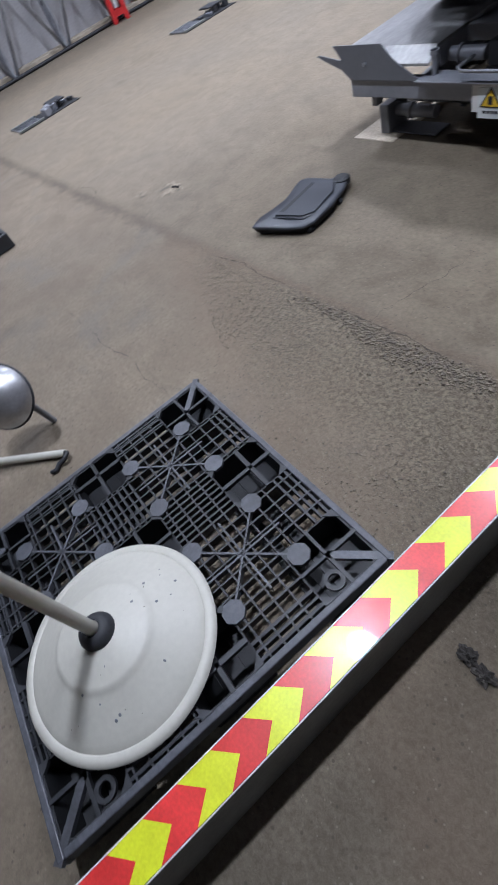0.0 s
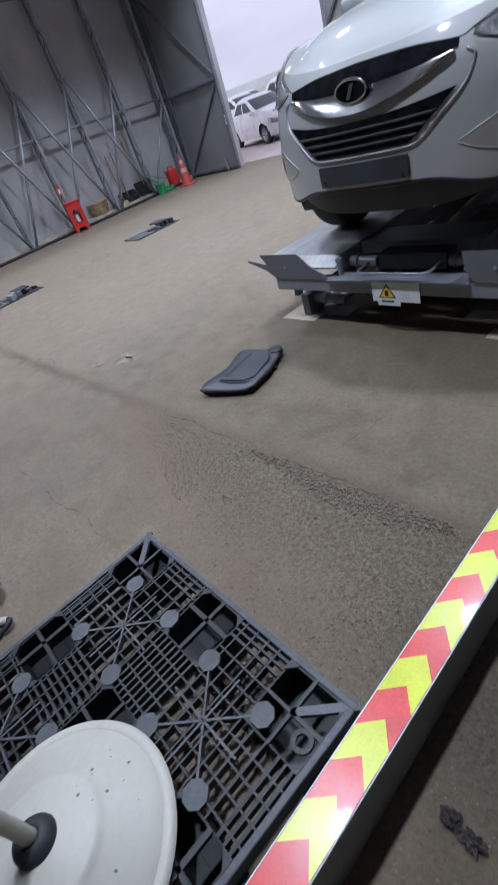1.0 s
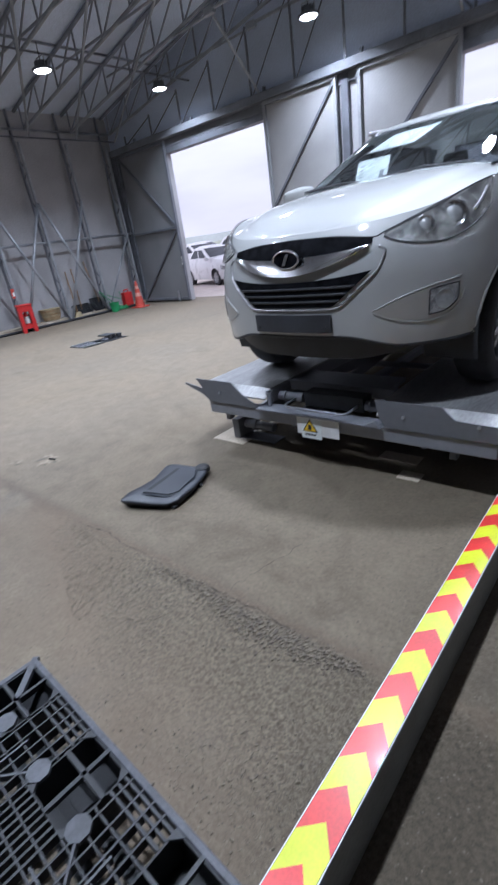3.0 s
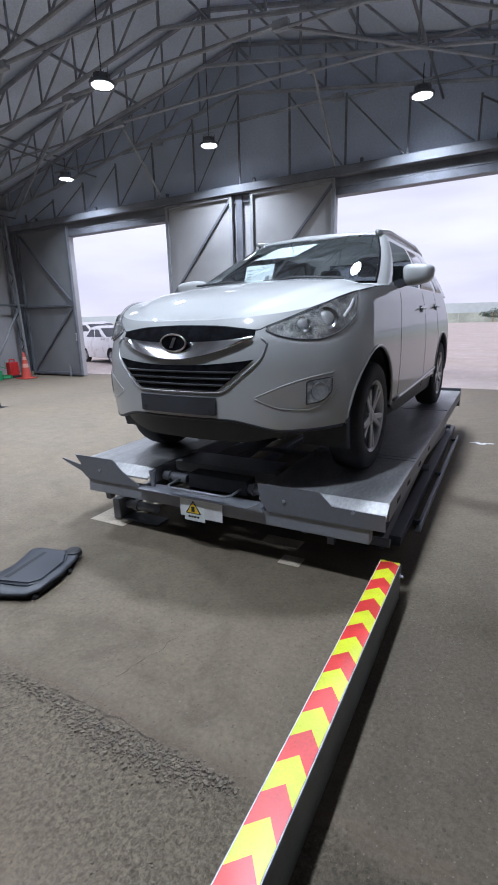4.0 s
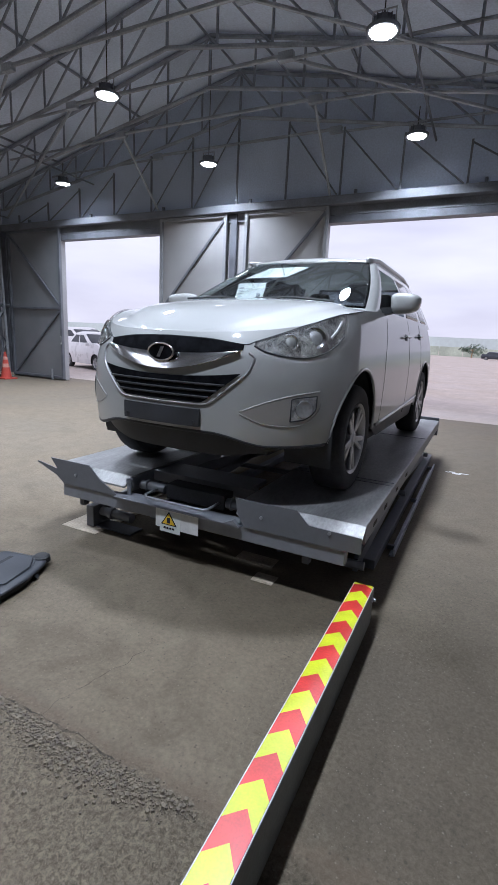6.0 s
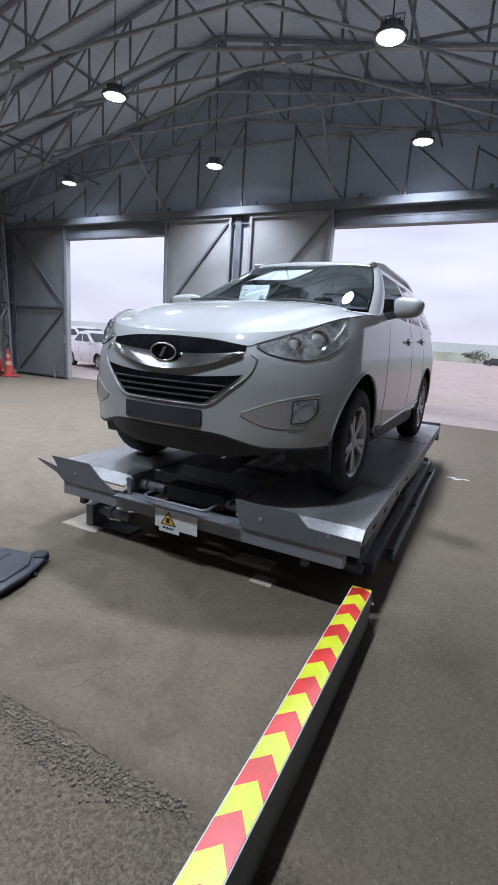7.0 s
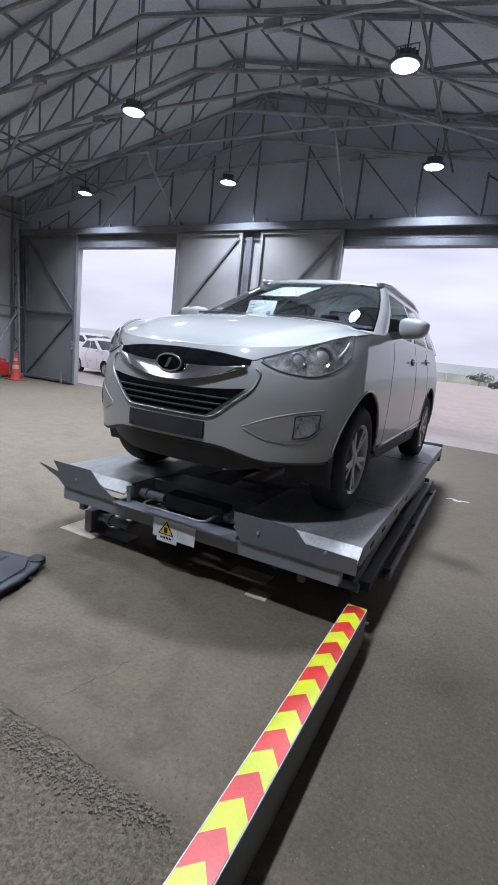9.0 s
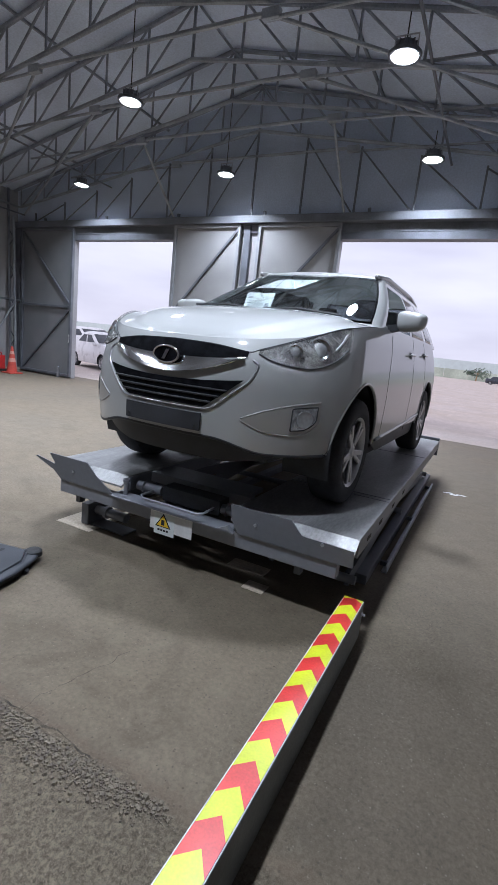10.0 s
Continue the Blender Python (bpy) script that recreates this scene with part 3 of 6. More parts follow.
def truss_frame(y):
    """One gabled lattice frame of the roof."""
    f = thing("roof_truss", "dark galvanised lattice roof truss spanning the shed", "truss", pose(0, y, 0), "roof trusses")
    low, top = (4.72, 6.02), (EAVE - 0.06, RIDGE - 0.08)

    def lo(x):
        return low[1] - (low[1] - low[0]) * abs(x - XM) / (XM - XL - 0.4)

    def hi(x):
        return top[1] - (top[1] - top[0]) * abs(x - XM) / (XM - XL)
    for s in (-1, 1):
        e = XM + s * (XM - XL - 0.4)
        bm = bmesh.new()
        rod(bm, (e, 0, lo(e)), (XM, 0, lo(XM)), 0.035, 8)
        part("bottom_chord", bm, M_STEEL, f, smooth=True, sharp=40)
        bm = bmesh.new()
        rod(bm, (e - s * -0.3, 0, hi(e + s * 0.3)), (XM, 0, hi(XM)), 0.04, 8)
        part("top_chord", bm, M_TRUSS, f, smooth=True, sharp=40)
        n = 8
        xs = [e + (XM - e) * i / n for i in range(n + 1)]
        for i in range(n):
            bm = bmesh.new()
            rod(bm, (xs[i], 0, lo(xs[i])), (xs[i], 0, hi(xs[i])), 0.022, 6)
            part("web_post", bm, M_TRUSS, f)
            bm = bmesh.new()
            rod(bm, (xs[i], 0, lo(xs[i])), (xs[i + 1], 0, hi(xs[i + 1])), 0.02, 6)
            part("web_diagonal", bm, M_TRUSS, f)
    bm = bmesh.new()
    rod(bm, (XM - 2.14, 0, 5.52), (XM + 2.14, 0, 5.52), 0.032, 8)
    part("collar_tie", bm, M_STEEL, f, sharp=40)
    for s in (-1, 1):
        bm = bmesh.new()
        rod(bm, (XM + s * 2.14, 0, 5.46), (XM + s * 5.6, 0, 5.40), 0.024, 8)
        part("side_tie", bm, M_STEEL, f, sharp=40)
        bm = bmesh.new()
        box(bm, XM + s * 2.14 - 0.12, XM + s * 2.14 + 0.12, -0.05, 0.05, 5.44, 5.56, 0.01)
        part("joint_plate", bm, M_STEEL, f)
    bm = bmesh.new()
    rod(bm, (XM, 0, lo(XM)), (XM, 0, hi(XM)), 0.026, 6)
    part("king_post", bm, M_TRUSS, f)
    return f


TRUSS_Y = [7.5] + [6.25 - 1.325 * i for i in range(11)]


def roof_steel():
    first = truss_frame(TRUSS_Y[0])
    for y in TRUSS_Y[1:]:
        copy_thing(first, pose(0, y, 0))
    # purlins under the lining
    for i, x in enumerate((XM - 5.4, XM - 2.6, XM + 2.6, XM + 5.4)):
        bm = bmesh.new()
        bar(bm, (x, YN, roof_z(x) - 0.03), (x, YB, roof_z(x) - 0.03), 0.04, 0.04)
        tagged(done("purlin", bm, M_TRUSS), "dark steel purlin under the roof lining", "purlin", "purlins")
    # ties along the building and slanting braces from the collar joints
    for x, z in ((-12.6, 4.56), (-9.25, 5.16), (-0.9, 5.16), (2.4, 4.56)):
        bm = bmesh.new()
        rod(bm, (x, YN, z), (x, YB, z), 0.02, 6)
        tagged(done("roof_tie", bm, M_DARKSTEEL), "long dark steel tie rod under the roof", "tie rod", "roof ties")
    for s in (-1, 1):
        joint, foot = XM + s * 2.12, XM + s * 7.3
        for ya, yb in zip(TRUSS_Y[2:], TRUSS_Y[:-2]):
            bm = bmesh.new()
            rod(bm, (joint, ya, 5.50), (foot, yb - 0.1, 4.50), 0.026, 8)
            tagged(done("roof_brace", bm, M_STEEL), "slanting galvanised steel brace under the roof", "brace", "roof braces")
        bm = bmesh.new()
        rod(bm, (joint, TRUSS_Y[1], 5.50), (joint, 7.52, 4.32), 0.026, 8)
        tagged(done("header_strut", bm, M_STEEL), "galvanised strut from the roof down to the door rail", "strut", "header struts")


def wall_column(y):
    c = thing("wall_column", "galvanised twin-tube steel column against the shed wall", "column", pose(XL, y, 0), "wall columns")
    for xa, xb, r in ((0.47, 0.30, 0.04), (0.24, 0.06, 0.036)):
        bm = bmesh.new()
        rod(bm, (xa, 0, 0.012), (xb, 0, 4.45 if xa > 0.3 else EAVE), r, 10)
        part("tube", bm, M_STEEL if xa > 0.3 else M_COLUMN, c, sharp=40)
    for k in range(9):
        bm = bmesh.new()
        z = 0.25 + 0.48 * k
        k2 = 0.17 * z / 4.4
        bar(bm, (0.24 - k2, 0, z), (0.47 - k2, 0, z + 0.24 * (1 if k % 2 else -1)), 0.022)
        part("lacing", bm, M_DARKSTEEL, c)
    bm = bmesh.new()
    box(bm, 0.38, 0.56, -0.08, 0.08, 0.0, 0.015, 0.003)
    part("base_plate", bm, M_STEEL, c)
    return c


COLUMN_Y = [7.33] + [6.04 - 1.325 * i for i in range(11)]


def west_steel():
    first = wall_column(COLUMN_Y[0])
    for y in COLUMN_Y[1:]:
        copy_thing(first, pose(XL, y, 0))
    for z, x in ((2.09, 0.36), (4.75, 0.2)):
        bm = bmesh.new()
        rod(bm, (XL + x, YN, z), (XL + x, YB - 0.1, z), 0.032, 8)
        tagged(done("wall_girt", bm, M_STEEL, True), "galvanised steel tube rail along the shed wall", "rail", "wall rails")
    for ya, yb in zip(COLUMN_Y[1:], COLUMN_Y[2:]):
        for top, foot in ((ya, yb), (yb, ya)):
            bm = bmesh.new()
            x = XL + (0.50 if top > foot else 0.55)
            rod(bm, (x - 0.10, top, 3.05), (x, foot + (0.06 if foot < top else -0.06), 0.05), 0.036, 8)
            tagged(done("wall_brace", bm, M_STEEL, True), "slanting galvanised tube brace between wall columns", "brace", "wall braces")
    bm = bmesh.new()
    rod(bm, (XL + 0.5, COLUMN_Y[0] - 0.05, 2.09), (XL + 0.5, COLUMN_Y[1], 0.05), 0.026, 8)
    tagged(done("wall_brace", bm, M_STEEL, True), "slanting galvanised tube brace in the corner", "brace", "wall braces")


def high_bay(x, y, m=None):
    f = thing("high_bay_lamp", "round bright white high-bay lamp hanging from the roof", "lamp", pose(x, y, LAMP_Z), "high-bay lamps")
    bm = bmesh.new()
    lathe(bm, [(0, 0), (0.152, 0), (0.155, 0.004)], 32)
    part("lens", bm, M_LEN, f, "glowing white lens")
    bm = bmesh.new()
    lathe(bm, [(0.156, 0.0), (0.185, -0.006), (0.19, 0.03), (0.15, 0.05), (0.10, 0.06), (0.10, 0.14), (0.06, 0.16), (0, 0.165)], 32)
    part("housing", bm, M_DARKSTEEL, f, sharp=40)
    for k in range(12):
        bm = bmesh.new()
        a = k * math.pi / 6
        bar(bm, (0.095 * math.cos(a), 0.095 * math.sin(a), 0.055), (0.095 * math.cos(a), 0.095 * math.sin(a), 0.15), 0.05, 0.006, a)
        part("cooling_fin", bm, M_DARKSTEEL, f)
    bm = bmesh.new()
    hose(bm, [(-0.13, 0, 0.05), (-0.13, 0, 0.22), (0.13, 0, 0.22), (0.13, 0, 0.05)], 0.01, 6)
    part("bracket", bm, M_STEEL, f)
    bm = bmesh.new()
    rod(bm, (0, 0, 0.16), (0, 0, 2.06 if abs(x - XM) < 1 else 0.45), 0.008, 6)
    part("cable", bm, M_BLACK, f)
    return f


ground()
cracks()
shell()
header()
gable_lattice()
doors()
roof_steel()
west_steel()
lamp_a, lamp_b = high_bay(*LAMPS[0]), high_bay(*LAMPS[1])
for x, y in LAMPS[2:]:
    copy_thing(lamp_b if abs(x - XM) < 1 else lamp_a, pose(x, y, LAMP_Z))


# ---- the chevron barrier ----
def barrier():
    b = thing("chevron_barrier", "dark steel barrier beam topped with red and yellow chevrons", "barrier")
    y0, y1, w, h = -5.2, 0.02, 0.108, 0.205
    bm = bmesh.new()
    box(bm, 0, w, y0, y1, 0.0, h, 0.006)
    part("beam", bm, M_BARRIER, b)
    bm = bmesh.new()
    for x in (0.0015, w - 0.0055):
        box(bm, x + 0.0005, x + 0.0032, y0, y1 - 0.004, h, h + 0.002)
    part("edge_strip", bm, M_SIGN, b, "worn white edge line")
    tip, z = 0.052, h + 0.001
    xm, xa, xb = 0.058, 0.006, w - 0.006
    for i in range(-1, 54):
        ya = -1.909 + 0.1 * (18 - i)
        yb = ya + 0.1
        if ya > y1 or yb < y0:
            continue
        red = i % 2 == 0
        pts = [(xa, ya), (xm, ya + tip), (xb, ya - 0.004), (xb, yb - 0.004), (xm, yb + tip), (xa, yb)]
        pts = [(x, min(y, y1 - 0.003)) for x, y in pts]
        keep = [pts[0]]
        for p in pts[1:]:
            if (Vector(p) - Vector(keep[-1])).length > 1e-4:
                keep.append(p)
        if len(keep) < 4:
            continue
        bm = bmesh.new()
        prism(bm, keep, 2, z, z + 0.0022)
        part("chevron", bm, M_RED if red else M_YELLOW, b, "red reflective chevron" if red else "yellow reflective chevron")
    bm = bmesh.new()
    rod(bm, (w, y1 - 0.03, 0.15), (w + 0.018, y1 - 0.03, 0.15), 0.008, 6)
    rod(bm, (w, y1 - 0.03, 0.15), (w + 0.005, y1 - 0.03, 0.15), 0.014, 10)
    part("bolt", bm, M_STEEL, b)


barrier()


# ---- pallet, stands and small things on the near floor ----
def pallet():
    P, top, edge = 1.115, 0.135, 0.022
    p = thing("plastic_pallet", "black ribbed plastic pallet with scuffed pads, lying on the floor", "pallet", pose(-1.194, -3.118, 0, 0, 0, -2.3))
    for q in ((0, P, 0, edge), (0, P, P - edge, P), (0, edge, edge, P - edge), (P - edge, P, edge, P - edge)):
        bm = bmesh.new()
        box(bm, *q, top - 0.05, top, 0.004)
        part("rim", bm, M_EDGE, p)
    size = 0.21
    lows = (edge, (P - size) / 2, P - edge - size)
    pockets = [(i, j, lows[i], lows[j]) for i in range(3) for j in range(3)]
    mid = P / 2
    for i, j, a, b in pockets:
        # deep pocket: four walls and a sole, blackened for the shade inside
        bm = bmesh.new()
        t = 0.006
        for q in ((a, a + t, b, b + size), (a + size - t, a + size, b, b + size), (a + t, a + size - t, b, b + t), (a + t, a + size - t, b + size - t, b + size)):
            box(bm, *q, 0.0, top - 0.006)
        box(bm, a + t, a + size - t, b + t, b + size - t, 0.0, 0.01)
        foot = part("foot", bm, M_POCKET, p, "foot pocket blackened for the shade in its depth")
        # grey webs across its mouth
        cx, cy, z, h = a + size / 2, b + size / 2, top - 0.009, 0.016
        bars = []
        if i != 1 and j != 1:
            ox, oy = (0.0, P)[i == 2], (0.0, P)[j == 2]
            kx = a + size * (0.52 if i == 0 else 0.48)
            ky = b + size * (0.52 if j == 0 else 0.48)
            ix, iy = (a + size, a)[i == 2], (b + size, b)[j == 2]
            bars = [((ox, oy), (kx, ky), 0.024), ((kx, ky), (ix, ky), 0.010), ((kx, ky), (kx, iy), 0.010),
                    ((kx, oy), (kx, ky), 0.012), ((ox, ky), (kx, ky), 0.012)]
        elif i == 1 and j == 1:
            bars = [((a, cy), (a + size, cy), 0.012), ((cx, b), (cx, b + size), 0.012)]
        elif i == 1:
            s = 1 if j == 0 else -1
            e = 0.0 if j == 0 else P
            bars = [((cx, e), (cx, e + s * (size + edge)), 0.014), ((a, e + s * 0.105), (a + size, e + s * 0.105), 0.016)]
        else:
            s = 1 if i == 0 else -1
            e = 0.0 if i == 0 else P
            bars = [((e, cy), (e + s * (size + edge), cy), 0.014), ((e + s * 0.105, b), (e + s * 0.105, b + size), 0.016)]
        for (xa, ya), (xb, yb), w in bars:
            bm = bmesh.new()
            d = Vector((xb - xa, yb - ya)).normalized() * (w / 2)
            prism(bm, [(xa - d.y, ya + d.x), (xb - d.y, yb + d.x), (xb + d.y, yb - d.x), (xa + d.y, ya - d.x)], 2, z - h / 2, z + h / 2)
            part("web", bm, M_PALLETPAD if i != 1 and j != 1 and w > 0.02 else M_PALLET, foot)
        # chamfered corners make the mouths eight-sided
        for ox, oy, sx, sy in ((a, b, 1, 1), (a + size, b, -1, 1), (a + size, b + size, -1, -1), (a, b + size, 1, -1)):
            bm = bmesh.new()
            prism(bm, [(ox, oy), (ox + sx * 0.036, oy), (ox, oy + sy * 0.036)], 2, top - 0.016, top - 0.002)
            part("gusset", bm, M_PALLET, foot)
        if i == 2 and j != 1:
            # drilled round tab
            tx, ty = P - 0.062, (0.165 if j == 0 else P - 0.165)
            bm = bmesh.new()
            lathe(bm, [(0.018, top - 0.014), (0.018, top - 0.003), (0.031, top - 0.003), (0.031, top - 0.014), (0.018, top - 0.014)], 24, Matrix.Translation((tx, ty, 0)))
            part("drilled_tab", bm, M_PALLET, foot, smooth=True, sharp=40)

    def cuts(v):
        """Where a rib on this line is broken by the pockets."""
        hit = any(a - 0.002 < v < a + size + 0.002 for a in lows)
        return [(lows[0] + size, lows[1]), (lows[1] + size, lows[2])] if hit else [(edge, P - edge)]
    step = 0.049
    lines = [edge + 0.028 + step * i for i in range(22)]
    for v in lines:
        for along in (0, 1):
            for a, b in cuts(v):
                bm = bmesh.new()
                if along:
                    box(bm, v - 0.003, v + 0.003, a, b, top - 0.034, top - 0.003)
                else:
                    box(bm, a, b, v - 0.003, v + 0.003, top - 0.034, top - 0.004)
                part("rib", bm, M_PALLET, p)
    # close slats in the bands between the pockets
    for v in [lows[1] + 0.012 + 0.0245 * i for i in range(8)] + [edge + 0.012 + 0.0245 * i for i in range(3)] + [P - edge - 0.012 - 0.0245 * i for i in range(3)]:
        for along in (0, 1):
            for a, b in ((lows[0] + size, lows[1]), (lows[1] + size, lows[2])):
                bm = bmesh.new()
                if along:
                    box(bm, v - 0.004, v + 0.004, a, b, top - 0.030, top - 0.0045)
                else:
                    box(bm, a, b, v - 0.004, v + 0.004, top - 0.030, top - 0.0045)
                part("slat", bm, M_PALLET, p)
    # crosswise boards of the underside, in the same shade black
    for v in (0.06, 0.145, 0.465, 0.55, 0.87, 0.955):
        bm = bmesh.new()
        box(bm, 0.02, P - 0.02, v, v + 0.05, 0.0, 0.012, 0.002)
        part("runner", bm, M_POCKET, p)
    for cx in (0.314, P - 0.314):
        for cy in (0.314, P - 0.314):
            for k in range(8):
                bm = bmesh.new()
                a = k * math.pi / 4
                r = 0.145 if k % 2 else 0.147
                bar(bm, (cx, cy, top - 0.012), (cx + r * math.cos(a), cy + r * math.sin(a), top - 0.012), 0.007, 0.024)
                part("star_rib", bm, M_PALLETPAD, p)
            for dx in (-1, 1):
                for dy in (-1, 1):
                    bm = bmesh.new()
                    ox, oy = cx + 0.1245 * dx, cy + 0.1245 * dy
                    prism(bm, [(ox + 0.037 * math.cos(a), oy + 0.037 * math.sin(a)) for a in np.arange(8) * math.pi / 4 + math.pi / 8], 2, top - 0.011, top + 0.0015)
                    part("pad", bm, M_PALLETPAD, p)


def chain_stand(m, label, tall=0.9):
    s = thing("chain_stand", label, "stand", m, "chain stands")
    bm = bmesh.new()
    prof = [(0, 0.004), (0.296, 0.004), (0.308, 0.007), (0.312, 0.013), (0.309, 0.020), (0.300, 0.025), (0.286, 0.029), (0.281, 0.026), (0.276, 0.031), (0.262, 0.040), (0.215, 0.064), (0.165, 0.090), (0.154, 0.096), (0.148, 0.103), (0.138, 0.106), (0.10, 0.116), (0.055, 0.128), (0.04, 0.128), (0, 0.128)]
    prof = [(r * 0.99, z) for r, z in prof]
    lathe(bm, prof, 72)
    part("base", bm, M_WHITE, s, "round white weighted base with scuffs", sharp=50)
    bm = bmesh.new()
    lathe(bm, [(0.054, 0.123), (0.052, 0.138), (0.046, 0.15), (0.034, 0.158), (0.026, 0.160), (0.021, 0.158)], 32)
    part("collar", bm, M_BLACK, s, "black rubber collar", sharp=50)
    bm = bmesh.new()
    rod(bm, (0, 0, 0.13), (0, 0, tall), 0.019, 20)
    part("pole", bm, M_WHITE, s, sharp=40)
    rs, zs = [q[0] for q in prof[:4:-1]], [q[1] for q in prof[:4:-1]]
    for i in range(22):
        a, r = random.uniform(-1.2, 1.9), random.uniform(0.08, 0.25)
        z = float(np.interp(r, rs, zs))
        tilt = Matrix.Translation((r * math.cos(a), r * math.sin(a), z)) @ Matrix.Rotation(a, 4, "Z") @ Matrix.Rotation(0.48 if r > 0.15 else 0.26, 4, "Y")
        bm = bmesh.new()
        w = random.choice((0.0012, 0.0016, 0.002, 0.003, 0.005))
        lathe(bm, [(0, 0.0012), (w * 0.7, 0.001), (w, 0.0)], 7, tilt @ Matrix.Diagonal((1, random.uniform(0.5, 1.0), 1, 1)))
        part("scuff", bm, M_LIFT if w > 0.0025 else M_SEAL, s)
    return s


def lying_stand():
    s = thing("fallen_stand", "white chain stand lying on its side with a black hook", "stand", pose(-1.46, -2.64, 0), "chain stands")
    d = Vector((-0.68, -0.73, 0.03)).normalized()
    bm = bmesh.new()
    rod(bm, (0, 0, 0.02), Vector((0, 0, 0.02)) + d * 0.62, 0.018, 16)
    part("pole", bm, M_WHITE, s, sharp=40)
    bm = bmesh.new()
    hose(bm, [(0.0, 0, 0.025), (0.03, 0.01, 0.04), (0.045, -0.02, 0.03), (0.03, -0.05, 0.018), (0.05, -0.075, 0.014), (0.04, -0.10, 0.014)], 0.011, 8)
    part("hook", bm, M_BLACK, s, smooth=True)
    bm = bmesh.new()
    m = Matrix.Translation(Vector((0, 0, 0.05)) + d * 0.66) @ d.to_track_quat("Z", "Y").to_matrix().to_4x4() @ Matrix.Diagonal((0.55, 0.55, 0.55, 1)) @ Matrix.Translation((0, 0, -0.08))
    lathe(bm, [(0, 0.20), (0.02, 0.20), (0.06, 0.17), (0.10, 0.07), (0.12, 0.0), (0.11, 0.0), (0, 0.02)], 32, m)
    part("base", bm, M_WHITE, s, sharp=50)


def reflector():
    s = thing("reflector_lamp", "round metal reflector dish with a black rim beside the pallet", "lamp", look((-1.69, -2.68, 0.30), (-0.9, -3.2, 1.0)))
    bm = bmesh.new()
    lathe(bm, [(0, 0.09), (0.05, 0.085), (0.10, 0.06), (0.135, 0.02), (0.142, 0.0), (0.146, 0.0), (0.14, 0.024), (0.104, 0.066), (0.05, 0.092), (0, 0.096)], 40, Matrix.Rotation(math.pi, 4, "X"))
    part("dish", bm, M_RIM, s, sharp=50)
    bm = bmesh.new()
    hose(bm, [(0.145 * math.cos(a), 0.145 * math.sin(a), 0) for a in np.arange(40) * math.pi / 20], 0.007, 8, True)
    part("rim", bm, M_BLACK, s, smooth=True)
    bm = bmesh.new()
    inv = s.matrix_world.inverted()
    rod(bm, inv @ Vector((-1.75, -2.60, 0.0)), inv @ Vector((-1.70, -2.63, 0.25)), 0.015, 10)
    part("foot", bm, M_DARKSTEEL, s, sharp=40)


def engine_cover():
    c = thing("engine_cover", "dark grey moulded plastic engine cover lying on the floor", "cover", pose(-1.886, -0.716, 0, 0, 0, 17) @ Matrix.Scale(0.87, 4))
    dark = shader("dark_grey_cover_plastic", (0.040, 0.044, 0.054), 0.38, 0, 0.12, 5, 150, 0.12, 0.001)
    outline = [(-0.22, -0.31), (0.16, -0.27), (0.22, -0.21), (0.25, -0.02), (0.23, 0.20), (0.19, 0.31), (0.10, 0.32), (0.08, 0.285), (-0.13, 0.30), (-0.18, 0.27), (-0.165, 0.06), (-0.235, -0.20)]
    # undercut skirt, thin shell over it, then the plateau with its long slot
    # skirt coloured near black for the shade of its undercut
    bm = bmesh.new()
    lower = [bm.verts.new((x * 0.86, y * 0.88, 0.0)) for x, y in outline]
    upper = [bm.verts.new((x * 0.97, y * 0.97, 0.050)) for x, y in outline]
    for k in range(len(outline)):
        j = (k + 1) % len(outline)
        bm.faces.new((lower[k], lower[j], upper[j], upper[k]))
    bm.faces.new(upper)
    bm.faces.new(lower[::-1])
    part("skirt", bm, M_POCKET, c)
    ring = []
    for (xa, ya), (xb, yb) in zip(outline, outline[1:] + outline[:1]):
        ring += [(xa + (xb - xa) * k, ya + (yb - ya) * k) for k in (0.06, 0.35, 0.65, 0.94)]
    bm = bmesh.new()
    levels = [(0.97, 0.052), (1.0, 0.053), (1.0, 0.061), (0.98, 0.068), (0.90, 0.072), (0.50, 0.074)]
    rows = [[bm.verts.new((x * k, y * k, z + 0.007 * math.sin(9 * x + 7 * y))) for x, y in ring] for k, z in levels]
    for ra, rb in zip(rows, rows[1:]):
        for k in range(len(ring)):
            j = (k + 1) % len(ring)
            bm.faces.new((ra[k], ra[j], rb[j], rb[k]))
    bm.faces.new(rows[-1])
    part("shell", bm, dark, c, sharp=45)
    bm = bmesh.new()
    prism(bm, [(-0.11, -0.20), (0.13, -0.20), (0.195, -0.14), (0.205, 0.10), (0.14, 0.235), (-0.02, 0.25), (-0.07, 0.19)], 2, 0.06, 0.091)
    bmesh.ops.bevel(bm, geom=[e for e in bm.edges if all(v.co.z > 0.08 for v in e.verts)], offset=0.014, segments=3, affect="EDGES")
    plateau = part("plateau", bm, dark, c, sharp=40)
    # slot is a black strip standing proud, for the shade in a groove
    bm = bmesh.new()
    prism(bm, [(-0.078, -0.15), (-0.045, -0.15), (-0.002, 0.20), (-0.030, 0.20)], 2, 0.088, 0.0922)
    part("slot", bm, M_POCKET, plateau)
    bm = bmesh.new()
    lathe(bm, [(0, 0.016), (0.042, 0.014), (0.058, 0.004), (0.060, -0.03)], 24, Matrix.Translation((0.155, 0.285, 0.070)))
    part("filler_recess", bm, M_POCKET, c)
    for x, y in ((0.20, 0.0), (0.21, 0.1), (0.17, -0.22)):
        bm = bmesh.new()
        rod(bm, (x, y, 0.0), (x + 0.025, y, 0.028), 0.018, 10)
        part("clip", bm, M_BLACK, c)


